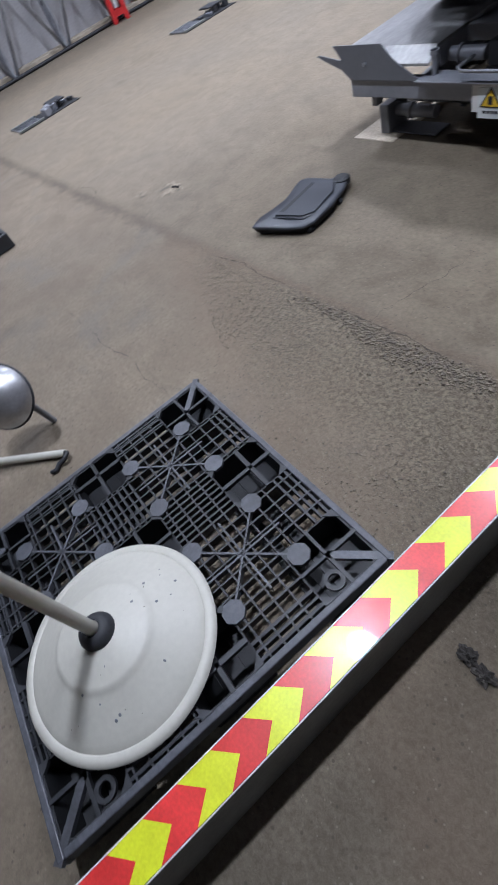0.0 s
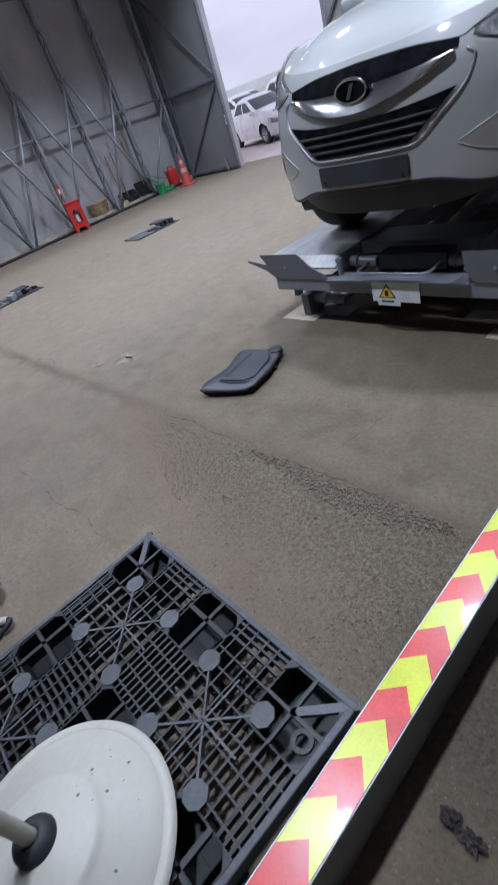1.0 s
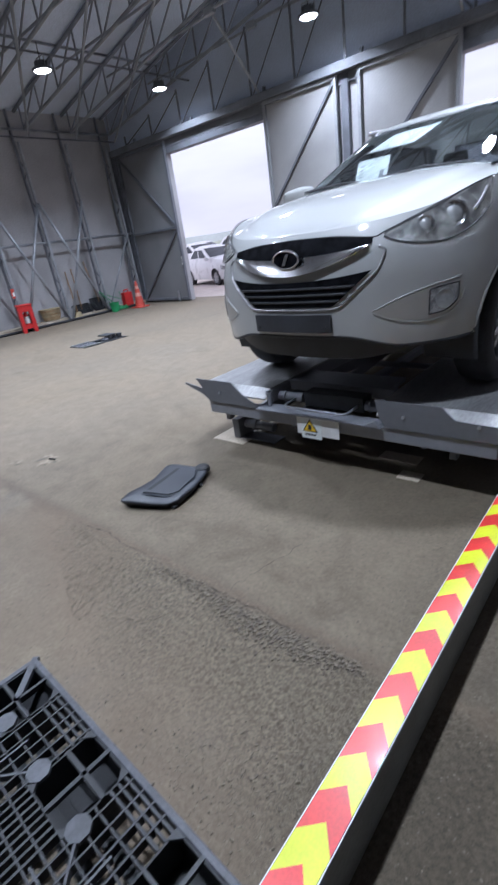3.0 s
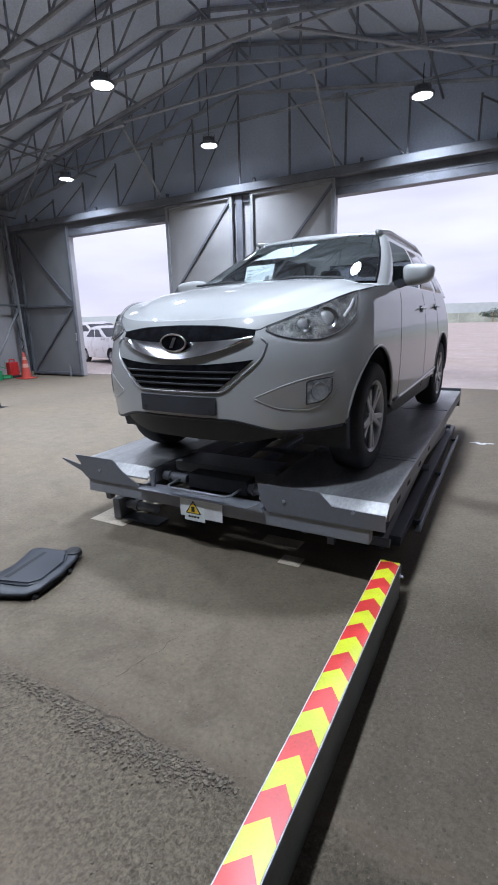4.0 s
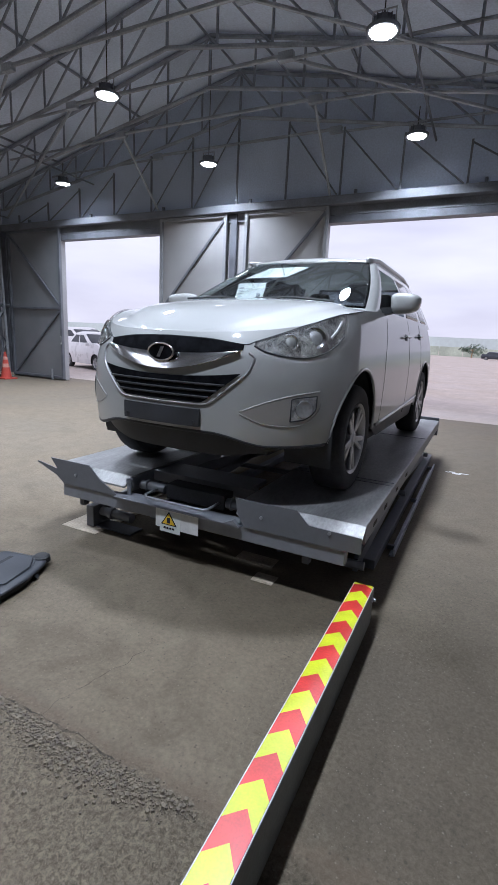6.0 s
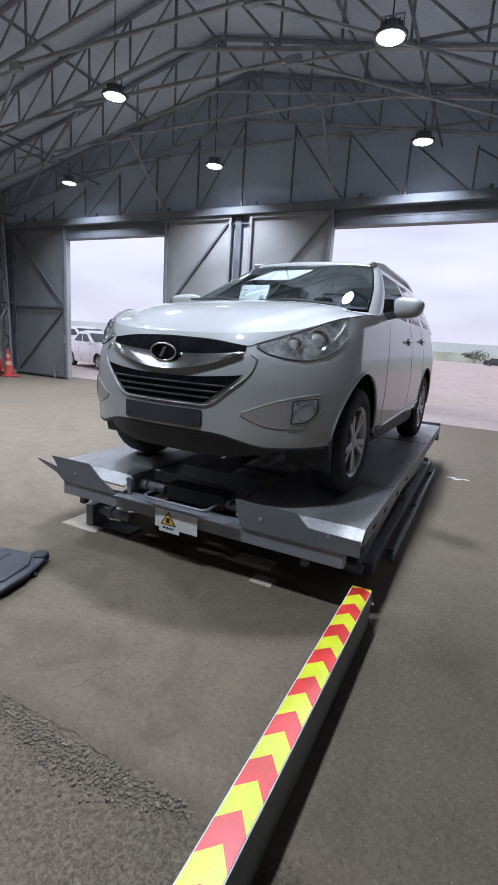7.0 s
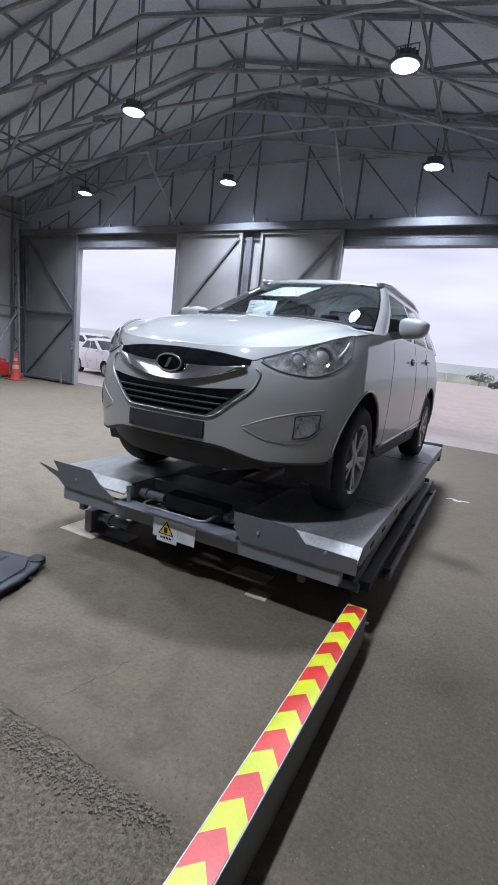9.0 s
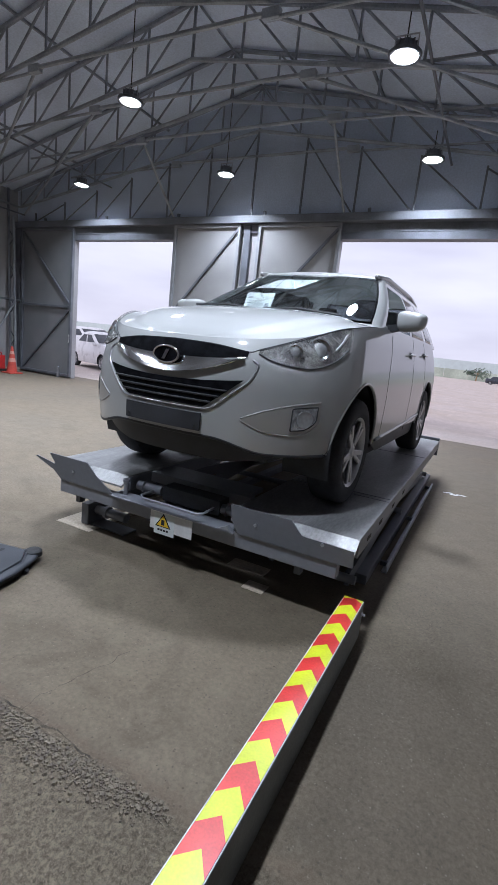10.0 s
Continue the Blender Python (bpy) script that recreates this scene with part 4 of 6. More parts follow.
def crumpled(name, label, category, at, size, material, n=7, lumps=((0.0, 0.0),)):
    """A crushed, crumpled small thing of one or more lumps."""
    bm = bmesh.new()
    for i, (ox, oy) in enumerate(lumps):
        r = bmesh.ops.create_icosphere(bm, subdivisions=4, radius=size)
        for v in r["verts"]:
            q = v.co / size
            k = 0.85 + 0.6 * noise.noise(q * 1.6 + Vector((n + 3 * i, 0, 0))) + 0.3 * noise.noise(q * 4.5)
            v.co = (Vector((q.x * (1.3 if len(lumps) == 1 else 0.9), q.y * 0.8, 0.22 + 0.5 * q.z)) * k + Vector((ox, oy, 0))) * size
            v.co.z = max(0.001, v.co.z)
    ob = done(name, bm, material, False)
    ob.location = at
    return tagged(ob, label, category)


pallet()
chain_stand(pose(-0.416, -2.79, 0.137), "white chain stand with a round weighted base standing on the pallet")
lying_stand()
reflector()
engine_cover()
crumpled("crumpled_rag", "dark crumpled rag on the floor beside the barrier", "rag", (0.262, -2.10, 0), 0.030, M_SEAL, lumps=((-0.9, 0.15), (0.95, -0.2)))
crumpled("floor_debris", "small dark scrap on a pale broken patch of floor", "debris", (-3.265, -0.835, 0.003), 0.016, M_SEAL, 4, ((-1.6, -0.5), (0.0, 0.1), (1.7, 0.3)))
bm = bmesh.new()
box(bm, -4.75, -4.2, -2.35, -2.02, 0, 0.12, 0.01)
box(bm, -4.72, -4.23, -2.32, -2.05, 0.12, 0.135, 0.005)
tagged(done("black_box", bm, M_BLACK), "low black plastic box on the floor", "box")


# ---- the scissor lift ----
def lift():
    L = thing("scissor_lift", "grey steel scissor car lift slightly raised above the floor", "lift")
    z = LIFT
    xa, xb, xc, xd, y1 = -2.20, -1.56, -0.72, 0.02, 4.42
    for x0, x1 in ((xa, xb), (xc, xd)):
        bm = bmesh.new()
        box(bm, x0, x1, 0.09, y1, z - 0.012, z, 0.003)
        part("deck_plate", bm, M_PLATE, L, "scuffed bare steel deck plate")
        for y in (0.92, 0.99, 2.9):
            bm = bmesh.new()
            box(bm, x0 + 0.01, x1 - 0.01, y, y + 0.012, z, z + 0.004, 0.001)
            part("deck_seam", bm, M_LIFT2, L)
        for xs in (x0, x1 - 0.05):
            bm = bmesh.new()
            box(bm, xs, xs + 0.05, 0.10, y1, z - 0.11, z - 0.013, 0.004)
            part("side_channel", bm, M_LIFT2, L)
        bm = bmesh.new()
        prism(bm, [(0.09, z - 0.002), (0.015, z - 0.055), (0.015, z - 0.067), (0.09, z - 0.014)], 0, x0, x1)
        part("ramp_lip", bm, M_PLATE, L)
        bm = bmesh.new()
        box(bm, x0, x1, y1 - 0.03, y1 + 0.01, z - 0.20, z + 0.035, 0.004)
        part("rear_stop", bm, M_LIFT, L)
    # slots in the outer channel, dark plates on its face for the shaded openings
    for y in (0.30, 0.62, 1.05, 1.5):
        bm = bmesh.new()
        box(bm, xd - 0.001, xd + 0.002, y, y + 0.09, z - 0.075, z - 0.05)
        part("slot", bm, M_SEAL, L)
    # end plates with their cut-outs
    bm = bmesh.new()
    prism(bm, [(-2.22, z + 0.045), (-1.86, z + 0.045), (-1.77, z - 0.035), (-1.62, z - 0.115), (-1.62, z - 0.125), (-2.10, z - 0.125), (-2.19, z - 0.06), (-2.165, z - 0.02)], 1, -0.004, 0.004)
    part("end_plate", bm, M_LIFT, L)
    bm = bmesh.new()
    prism(bm, [(-0.72, z + 0.04), (-0.34, z + 0.04), (-0.31, z + 0.01), (-0.27, z - 0.03), (0.02, z - 0.035), (0.025, z - 0.125), (-0.66, z - 0.125), (-0.70, z - 0.06)], 1, -0.004, 0.004)
    part("end_plate", bm, M_LIFT, L)
    bm = bmesh.new()
    prism(bm, [(-2.375, z - 0.008), (-2.355, z - 0.001), (-2.19, z - 0.028), (-2.12, z - 0.036), (-2.12, z - 0.085), (-2.19, z - 0.074)], 1, 0.0045, 0.0105)
    part("side_wing", bm, M_LIFT, L)
    for x in (-1.98, -0.55, -0.15):
        bm = bmesh.new()
        rod(bm, (x, -0.012, z - 0.045), (x, -0.003, z - 0.045), 0.010, 10)
        part("bolt", bm, M_STEEL, L)
    # front crossbeam
    bm = bmesh.new()
    box(bm, -2.12, -0.06, 0.01, 0.08, z - 0.22, z - 0.128, 0.005)
    part("front_beam", bm, M_LIFT2, L)
    bm = bmesh.new()
    box(bm, -1.62, -0.70, -0.03, 0.10, z - 0.128, z - 0.118, 0.003)
    part("beam_shelf", bm, M_LIFT2, L)
    # jack tray between the runways
    bm = bmesh.new()
    box(bm, -1.54, -0.74, 0.30, 0.36, z - 0.075, z - 0.002, 0.004)
    part("jack_rail", bm, M_LIFT2, L)
    bm = bmesh.new()
    box(bm, -1.30, -0.86, 0.12, 0.24, z - 0.112, z - 0.012, 0.006)
    part("jack_box", bm, M_BLACK, L)
    bm = bmesh.new()
    box(bm, -1.56, -0.80, 0.40, 0.62, z - 0.05, z - 0.02, 0.004)
    part("jack_plate", bm, M_LIFT2, L)
    for x0, x1 in ((-1.53, -1.33), (-0.88, -0.74)):
        bm = bmesh.new()
        rod(bm, (x0, 0.16, z - 0.07), (x1, 0.16, z - 0.07), 0.032, 14)
        rod(bm, (x0 + 0.05, 0.16, z - 0.07), (x0 + 0.06, 0.16, z - 0.07), 0.042, 14)
        part("jack_tube", bm, M_LIFT2, L, sharp=40)
    bm = bmesh.new()
    hose(bm, [(-1.36, 0.10, z - 0.06), (-1.36, -0.02, z - 0.06), (-1.33, -0.045, z - 0.065), (-0.92, -0.045, z - 0.065), (-0.89, -0.02, z - 0.06), (-0.89, 0.10, z - 0.06)], 0.008, 8)
    part("pull_handle", bm, M_STEEL, L, smooth=True)
    bm = bmesh.new()
    rod(bm, (-1.55, 0.05, z - 0.12), (-1.55, 0.05, z - 0.01), 0.016, 10)
    rod(bm, (-1.55, 0.05, z - 0.03), (-1.55, 0.05, z - 0.01), 0.024, 10)
    part("hinge_pin", bm, M_LIFT2, L, sharp=40)
    bm = bmesh.new()
    prism(bm, [(-0.80, z - 0.128), (-0.68, z - 0.128), (-0.72, z - 0.09)], 1, -0.03, 0.0)
    part("gusset", bm, M_LIFT2, L)
    # pivot block, its tube and a hanging bracket under the front beam
    bm = bmesh.new()
    box(bm, -2.06, -1.99, 0.16, 0.34, 0.006, 0.17, 0.006)
    box(bm, -1.99, -1.66, 0.18, 0.32, 0.006, 0.016, 0.003)
    part("pivot_block", bm, M_LIFT, L)
    bm = bmesh.new()
    rod(bm, (-1.985, 0.25, 0.11), (-1.70, 0.25, 0.11), 0.034, 14)
    rod(bm, (-1.90, 0.25, 0.11), (-1.87, 0.25, 0.11), 0.045, 14)
    part("pivot_tube", bm, M_LIFT2, L, sharp=40)
    for x in (-2.02, -0.30):
        bm = bmesh.new()
        prism(bm, [(0.085, z - 0.30), (0.13, z - 0.30), (0.20, z - 0.128), (0.085, z - 0.128)], 0, x - 0.02, x + 0.02)
        part("hanging_bracket", bm, M_LIFT, L)
    # warning plate
    bm = bmesh.new()
    box(bm, -1.29, -0.97, -0.0035, -0.0005, z - 0.26, z - 0.135)
    s = part("warning_sign", bm, M_SIGN, L, "white paper warning sign with a yellow triangle")
    bm = bmesh.new()
    box(bm, -1.255, -1.10, -0.0055, -0.0036, z - 0.285, z - 0.15)
    part("sign_sheet", bm, M_PAPER, s)
    bm = bmesh.new()
    prism(bm, [(-1.245, z - 0.235), (-1.125, z - 0.235), (-1.185, z - 0.145)], 1, -0.0075, -0.0056)
    part("triangle_edge", bm, M_BLACK, s)
    bm = bmesh.new()
    prism(bm, [(-1.232, z - 0.229), (-1.138, z - 0.229), (-1.185, z - 0.158)], 1, -0.0095, -0.0076)
    part("triangle", bm, M_WARN, s)
    bm = bmesh.new()
    box(bm, -1.197, -1.173, -0.0115, -0.0096, z - 0.22, z - 0.185)
    part("symbol", bm, M_BLACK, s)
    bm = bmesh.new()
    for k in range(4):
        box(bm, -1.225 + 0.022 * k, -1.209 + 0.022 * k, -0.0075, -0.0056, z - 0.262, z - 0.250)
    part("caption_bar", bm, M_BLACK, s)
    # scissor arms, base frame and cylinder
    for x0 in (xa + 0.08, xb - 0.14, xc + 0.08, xd - 0.14):
        for (ya, za), (yb, zb) in (((0.45, 0.09), (3.9, z - 0.14)), ((0.45, z - 0.14), (3.9, 0.09))):
            bm = bmesh.new()
            bar(bm, (x0 + 0.03, ya, za), (x0 + 0.03, yb, zb), 0.03, 0.09)
            part("scissor_arm", bm, M_LIFT, L)
    for x0 in (xa + 0.02, xb - 0.1, xc + 0.02, xd - 0.1):
        bm = bmesh.new()
        box(bm, x0, x0 + 0.08, 0.62, 4.2, 0.004, 0.07, 0.004)
        part("base_rail", bm, M_LIFT, L)
    for y in (0.42, 2.1, 3.95):
        bm = bmesh.new()
        rod(bm, (xa + 0.05, y, 0.11), (xd - 0.05, y, 0.11), 0.028, 12)
        part("cross_shaft", bm, M_LIFT2, L, sharp=40)
    for x0 in (-1.9, -0.35):
        bm = bmesh.new()
        rod(bm, (x0, 0.9, 0.12), (x0, 2.3, z - 0.18), 0.04, 14)
        part("hydraulic_cylinder", bm, M_BLACK, L, sharp=40)
    for x0, x1 in ((xa, xb), (xc, xd)):
        bm = bmesh.new()
        box(bm, x0 + 0.06, x1 - 0.06, 0.2, 4.2, z - 0.10, z - 0.014)
        part("deck_core", bm, M_LIFT, L)


def guard_rail():
    g = thing("floor_guard", "thin steel guard angle along the foot of the lift", "guard")
    bm = bmesh.new()
    box(bm, 0.068, 0.083, 0.90, 3.75, 0.0, 0.055, 0.003)
    box(bm, 0.043, 0.068, 0.90, 3.75, 0.0, 0.008)
    part("angle", bm, M_STEEL, g)
    for y in (1.0, 2.2, 3.6):
        bm = bmesh.new()
        box(bm, 0.013, 0.067, y, y + 0.03, 0.009, 0.04)
        part("bracket", bm, M_LIFT, g)


lift()
guard_rail()


# ---- cars ----
def car_form(width=0.91, front=-0.87, rear=3.54, lf=0.76, lr=0.55, zb=0.20, belt=1.0, tall=1.0, nose=1.0):
    """The skin of a car body as functions. p runs 0..1 round the nose, 1..2 along the side, 2..3 round the tail."""
    prof_f = curve((0.15, 0.10), (0.30, 0.03), (0.42, 0.004), (0.55, 0.0), (0.72, 0.005), (0.84, 0.03), (0.94, 0.075), (1.02, 0.13), (1.20, 0.26))
    prof_w = curve((0.15, -0.06), (0.32, -0.022), (0.5, -0.004), (0.70, 0.0), (0.88, -0.012), (1.0, -0.028), (1.22, -0.085))
    prof_r = curve((0.15, -0.14), (0.4, 0.0), (0.8, 0.0), (1.1, -0.10), (1.3, -0.2))
    top = curve((-0.87, 0.945), (-0.62, 1.01), (-0.36, 1.10), (0.0, 1.15), (0.5, 1.175), (2.6, 1.19), (3.6, 1.19))
    spine = curve((-0.80, 0.945), (-0.70, 1.015), (-0.4, 1.125), (0.0, 1.195), (0.30, 1.225), (0.7, 1.235), (3.6, 1.2))
    e = 2 / 2.4

    def at(p, z):
        w, f, r = width + prof_w(z / tall), front + prof_f(z / tall) * nose, rear + prof_r(z / tall)
        if p <= 1:
            a = p * math.pi / 2
            return Vector((w * max(0, math.sin(a)) ** e, f + lf * (1 - max(0, math.cos(a)) ** e), z))
        if p <= 2:
            return Vector((w, f + lf + (p - 1) * (r - lr - f - lf), z))
        a = (3 - p) * math.pi / 2
        return Vector((w * max(0, math.sin(a)) ** e, r - lr * (1 - max(0, math.cos(a)) ** e), z))

    def ztop(p):
        y = at(p, 0.95 * tall).y
        return tall * top(-0.87 + (y - front) * 4.41 / (rear - front))
    table = [(0.0, 0.0)]
    last = at(0, 0.7 * tall)
    for i in range(1, 601):
        q = at(i / 200, 0.7 * tall)
        table.append((table[-1][0] + (q - last).length, i / 200))
        last = q
    ss, ps = [t[0] for t in table], [t[1] for t in table]

    def by_s(s, z, off=0.0):
        """The place at arc length s from the nose, negative to the other side, lifted off the skin."""
        sign = -1 if s < 0 else 1
        p = float(np.interp(abs(s), ss, ps))
        z = min(z, ztop(p) - 0.002)
        c = at(p, z)
        du = at(min(3, p + 0.01), z) - at(max(0, p - 0.01), z)
        dv = at(p, z + 0.01) - at(p, z - 0.01)
        n = du.cross(dv).normalized()
        if p < 0.012:
            n = Vector((0, n.y, n.z)).normalized()
        c = c + n * off
        return Vector((sign * c.x, c.y, c.z))

    def s_at_y(y):
        lo, hi = 0.0, 3.0
        for _ in range(40):
            mid = (lo + hi) / 2
            if at(mid, 0.7 * tall).y < y:
                lo = mid
            else:
                hi = mid
        return float(np.interp(lo, ps, ss))
    return {"at": at, "ztop": ztop, "by_s": by_s, "s_at_y": s_at_y, "spine": lambda y: tall * spine(-0.87 + (y - front) * 4.41 / (rear - front)), "zb": zb, "tall": tall, "front": front, "rear": rear}


def body_skin(F, lo, hi, wheels, radius, hub, nu=(36, 130, 24), nv=26):
    """Side skin between two height functions of p, with round openings for the wheels."""
    pp = [i / nu[0] for i in range(nu[0])] + [1 + i / nu[1] for i in range(nu[1])] + [2 + i / nu[2] for i in range(nu[2] + 1)]
    bm = bmesh.new()
    for sign in (1, -1):
        vs = [[bm.verts.new((sign * c.x, c.y, c.z)) for c in (F["at"](p, lo(p) + (hi(p) - lo(p)) * j / nv) for j in range(nv + 1))] for p in pp]
        for a, c in zip(vs, vs[1:]):
            for j in range(nv):
                f = (a[j], c[j], c[j + 1], a[j + 1])
                bm.faces.new(f if sign > 0 else f[::-1])
    bmesh.ops.remove_doubles(bm, verts=bm.verts, dist=0.0005)
    gone = []
    for f in bm.faces:
        c = f.calc_center_median()
        if abs(c.x) > 0.5 and any(math.hypot(c.y - y, c.z - hub) < radius for y in wheels):
            gone.append(f)
    bmesh.ops.delete(bm, geom=gone, context="FACES")
    for v in bm.verts:
        for y in wheels:
            d = math.hypot(v.co.y - y, v.co.z - hub)
            if abs(v.co.x) > 0.5 and abs(d - radius) < 0.035 and any(e.is_boundary for e in v.link_edges) and d > 0:
                k = radius / d
                v.co.y, v.co.z = y + (v.co.y - y) * k, hub + (v.co.z - hub) * k
    return bm


def deck(F, nu=(36, 60, 24), nk=14, rise=0.0):
    """Bonnet and deck: sections from the shoulder line up to the crown."""
    pp = [i / nu[0] for i in range(nu[0])] + [1 + i / nu[1] for i in range(nu[1])] + [2 + i / nu[2] for i in range(nu[2] + 1)]
    bm = bmesh.new()
    for sign in (1, -1):
        rows = []
        for p in pp:
            zt = F["ztop"](p)
            c = F["at"](p, zt)
            zs = max(F["spine"](c.y), zt)
            rows.append([bm.verts.new((sign * c.x * (1 - j / nk), c.y, zt + (zs - zt) * (1 - (1 - j / nk) ** 2.1) + rise * min(1, max(0, (j / nk - 0.20) / 0.12)) * min(1, max(0, (c.y + 0.80) / 0.25)))) for j in range(nk + 1)])
        for a, c in zip(rows, rows[1:]):
            for j in range(nk):
                f = (a[j], c[j], c[j + 1], a[j + 1])
                bm.faces.new(f if sign > 0 else f[::-1])
    bmesh.ops.remove_doubles(bm, verts=bm.verts, dist=0.0005)
    return bm


def cabin_form(base, roof, front, rear, wide, lf=(0.34, 0.24), lr=(0.22, 0.2)):
    """The glasshouse: p as for the body, k 0..1 from belt to roof. front, rear, wide: at the belt and at the roof."""
    e = 2 / 2.6

    def at(p, k):
        def mid(t):
            return t[0] + (t[1] - t[0]) * k
        z = base + (roof - base) * k
        w = mid(wide) + 0.03 * math.sin(k * math.pi)
        f, r, a, b = mid(front), mid(rear), mid(lf), mid(lr)
        if p <= 1:
            t = p * math.pi / 2
            return Vector((w * max(0, math.sin(t)) ** e, f + a * (1 - max(0, math.cos(t)) ** e), z))
        if p <= 2:
            return Vector((w, f + a + (p - 1) * (r - b - f - a), z))
        t = (3 - p) * math.pi / 2
        return Vector((w * max(0, math.sin(t)) ** e, r - b * (1 - max(0, math.cos(t)) ** e), z))
    return at


def cabin(C, parent, paint, glass, side_glass, windows, crown=0.045, screen=(0.74, 0.05, 0.95), lowered=()):
    """Pillars and roof as one shell with open windows, and each pane as a part."""
    ks = sorted({0, 0.04, 0.08, 0.25, 0.45, 0.65, 0.86, 0.9, 0.95, 1.0})
    ps = sorted({i / 14 for i in range(15)} | {1 + i / 24 for i in range(25)} | {2 + i / 12 for i in range(13)} | {screen[0]} | {q for w in windows for q in w[1:3]})
    ps = [p for i, p in enumerate(ps) if i == 0 or p - ps[i - 1] > 0.004]

    def pane(p, k):
        if p < screen[0] and screen[1] - 0.011 < k < screen[2]:
            return "windscreen"
        if p > 2.4 and 0.08 < k < 0.9:
            return "rear_window"
        for name, a, b in windows:
            if a < p < b and 0.08 < k < 0.86:
                return name
        return None
    cells = {}
    for sign in (1, -1):
        for a, b in zip(ps, ps[1:]):
            for c, d in zip(ks, ks[1:]):
                name = pane((a + b) / 2, (c + d) / 2)
                key = name if name in (None, "windscreen", "rear_window") else (name, sign)
                cells.setdefault(key, []).append((sign, a, b, c, d))
    for key, quads in cells.items():
        bm = bmesh.new()
        for sign, a, b, c, d in quads:
            f = [bm.verts.new((sign * v.x, v.y, v.z)) for v in (C(a, c), C(b, c), C(b, d), C(a, d))]
            bm.faces.new(f if sign > 0 else f[::-1])
        bmesh.ops.remove_doubles(bm, verts=bm.verts, dist=0.0008)
        if key is None:
            for sign in (1, -1):
                rows = []
                for p in ps:
                    c = C(p, 1.0)
                    rows.append([bm.verts.new((sign * c.x * (1 - j / 8), c.y, c.z + crown * (1 - (1 - j / 8) ** 2.2) * min(1, max(0, (c.y - C(0, 1).y) * 4, 0)) ** 0.5)) for j in range(9)])
                for a, b in zip(rows, rows[1:]):
                    for j in range(8):
                        f = (a[j], b[j], b[j + 1], a[j + 1])
                        bm.faces.new(f if sign > 0 else f[::-1])
            bmesh.ops.remove_doubles(bm, verts=bm.verts, dist=0.0008)
            part("cabin_shell", bm, paint, parent, smooth=True, sharp=50)
        else:
            name = key if isinstance(key, str) else key[0]
            if key in lowered:
                bm.free()
                continue
            ob = part(name, bm, glass if name == "windscreen" else side_glass, parent, smooth=True)
            if glass is M_CARGLASS:
                sol = bmesh.new()
                sol.from_mesh(ob.data)
                bmesh.ops.solidify(sol, geom=list(sol.faces), thickness=0.004)
                sol.to_mesh(ob.data)
                sol.free()
                for q in ob.data.polygons:
                    q.use_smooth = True
            ob.visible_shadow = False


def drape(F, sa, sb, lo, hi, off, n=24, m=6, thick=0.0):
    """A patch on the skin between two height curves of the arc length."""
    bm = bmesh.new()
    rows = []
    for i in range(n + 1):
        s = sa + (sb - sa) * i / n
        rows.append([F["by_s"](s, lo(abs(s)) + (hi(abs(s)) - lo(abs(s))) * j / m, off(j / m) if callable(off) else off) for j in range(m + 1)])
    sheet(bm, rows)
    if thick:
        bmesh.ops.recalc_face_normals(bm, faces=bm.faces)
        bmesh.ops.solidify(bm, geom=list(bm.faces), thickness=thick)
    return bm


def trim_line(F, pts, r, off=0.0, n=8, steps=6, smooth=True):
    """A round bead along (s, z) points on the skin."""
    ts = list(range(len(pts)))
    cs, cz = curve(*[(t, p[0]) for t, p in zip(ts, pts)]), curve(*[(t, p[1]) for t, p in zip(ts, pts)])
    path = [F["by_s"](cs(i / steps), cz(i / steps), off) for i in range((len(pts) - 1) * steps + 1)]
    bm = bmesh.new()
    hose(bm, path, r, n)
    return bm


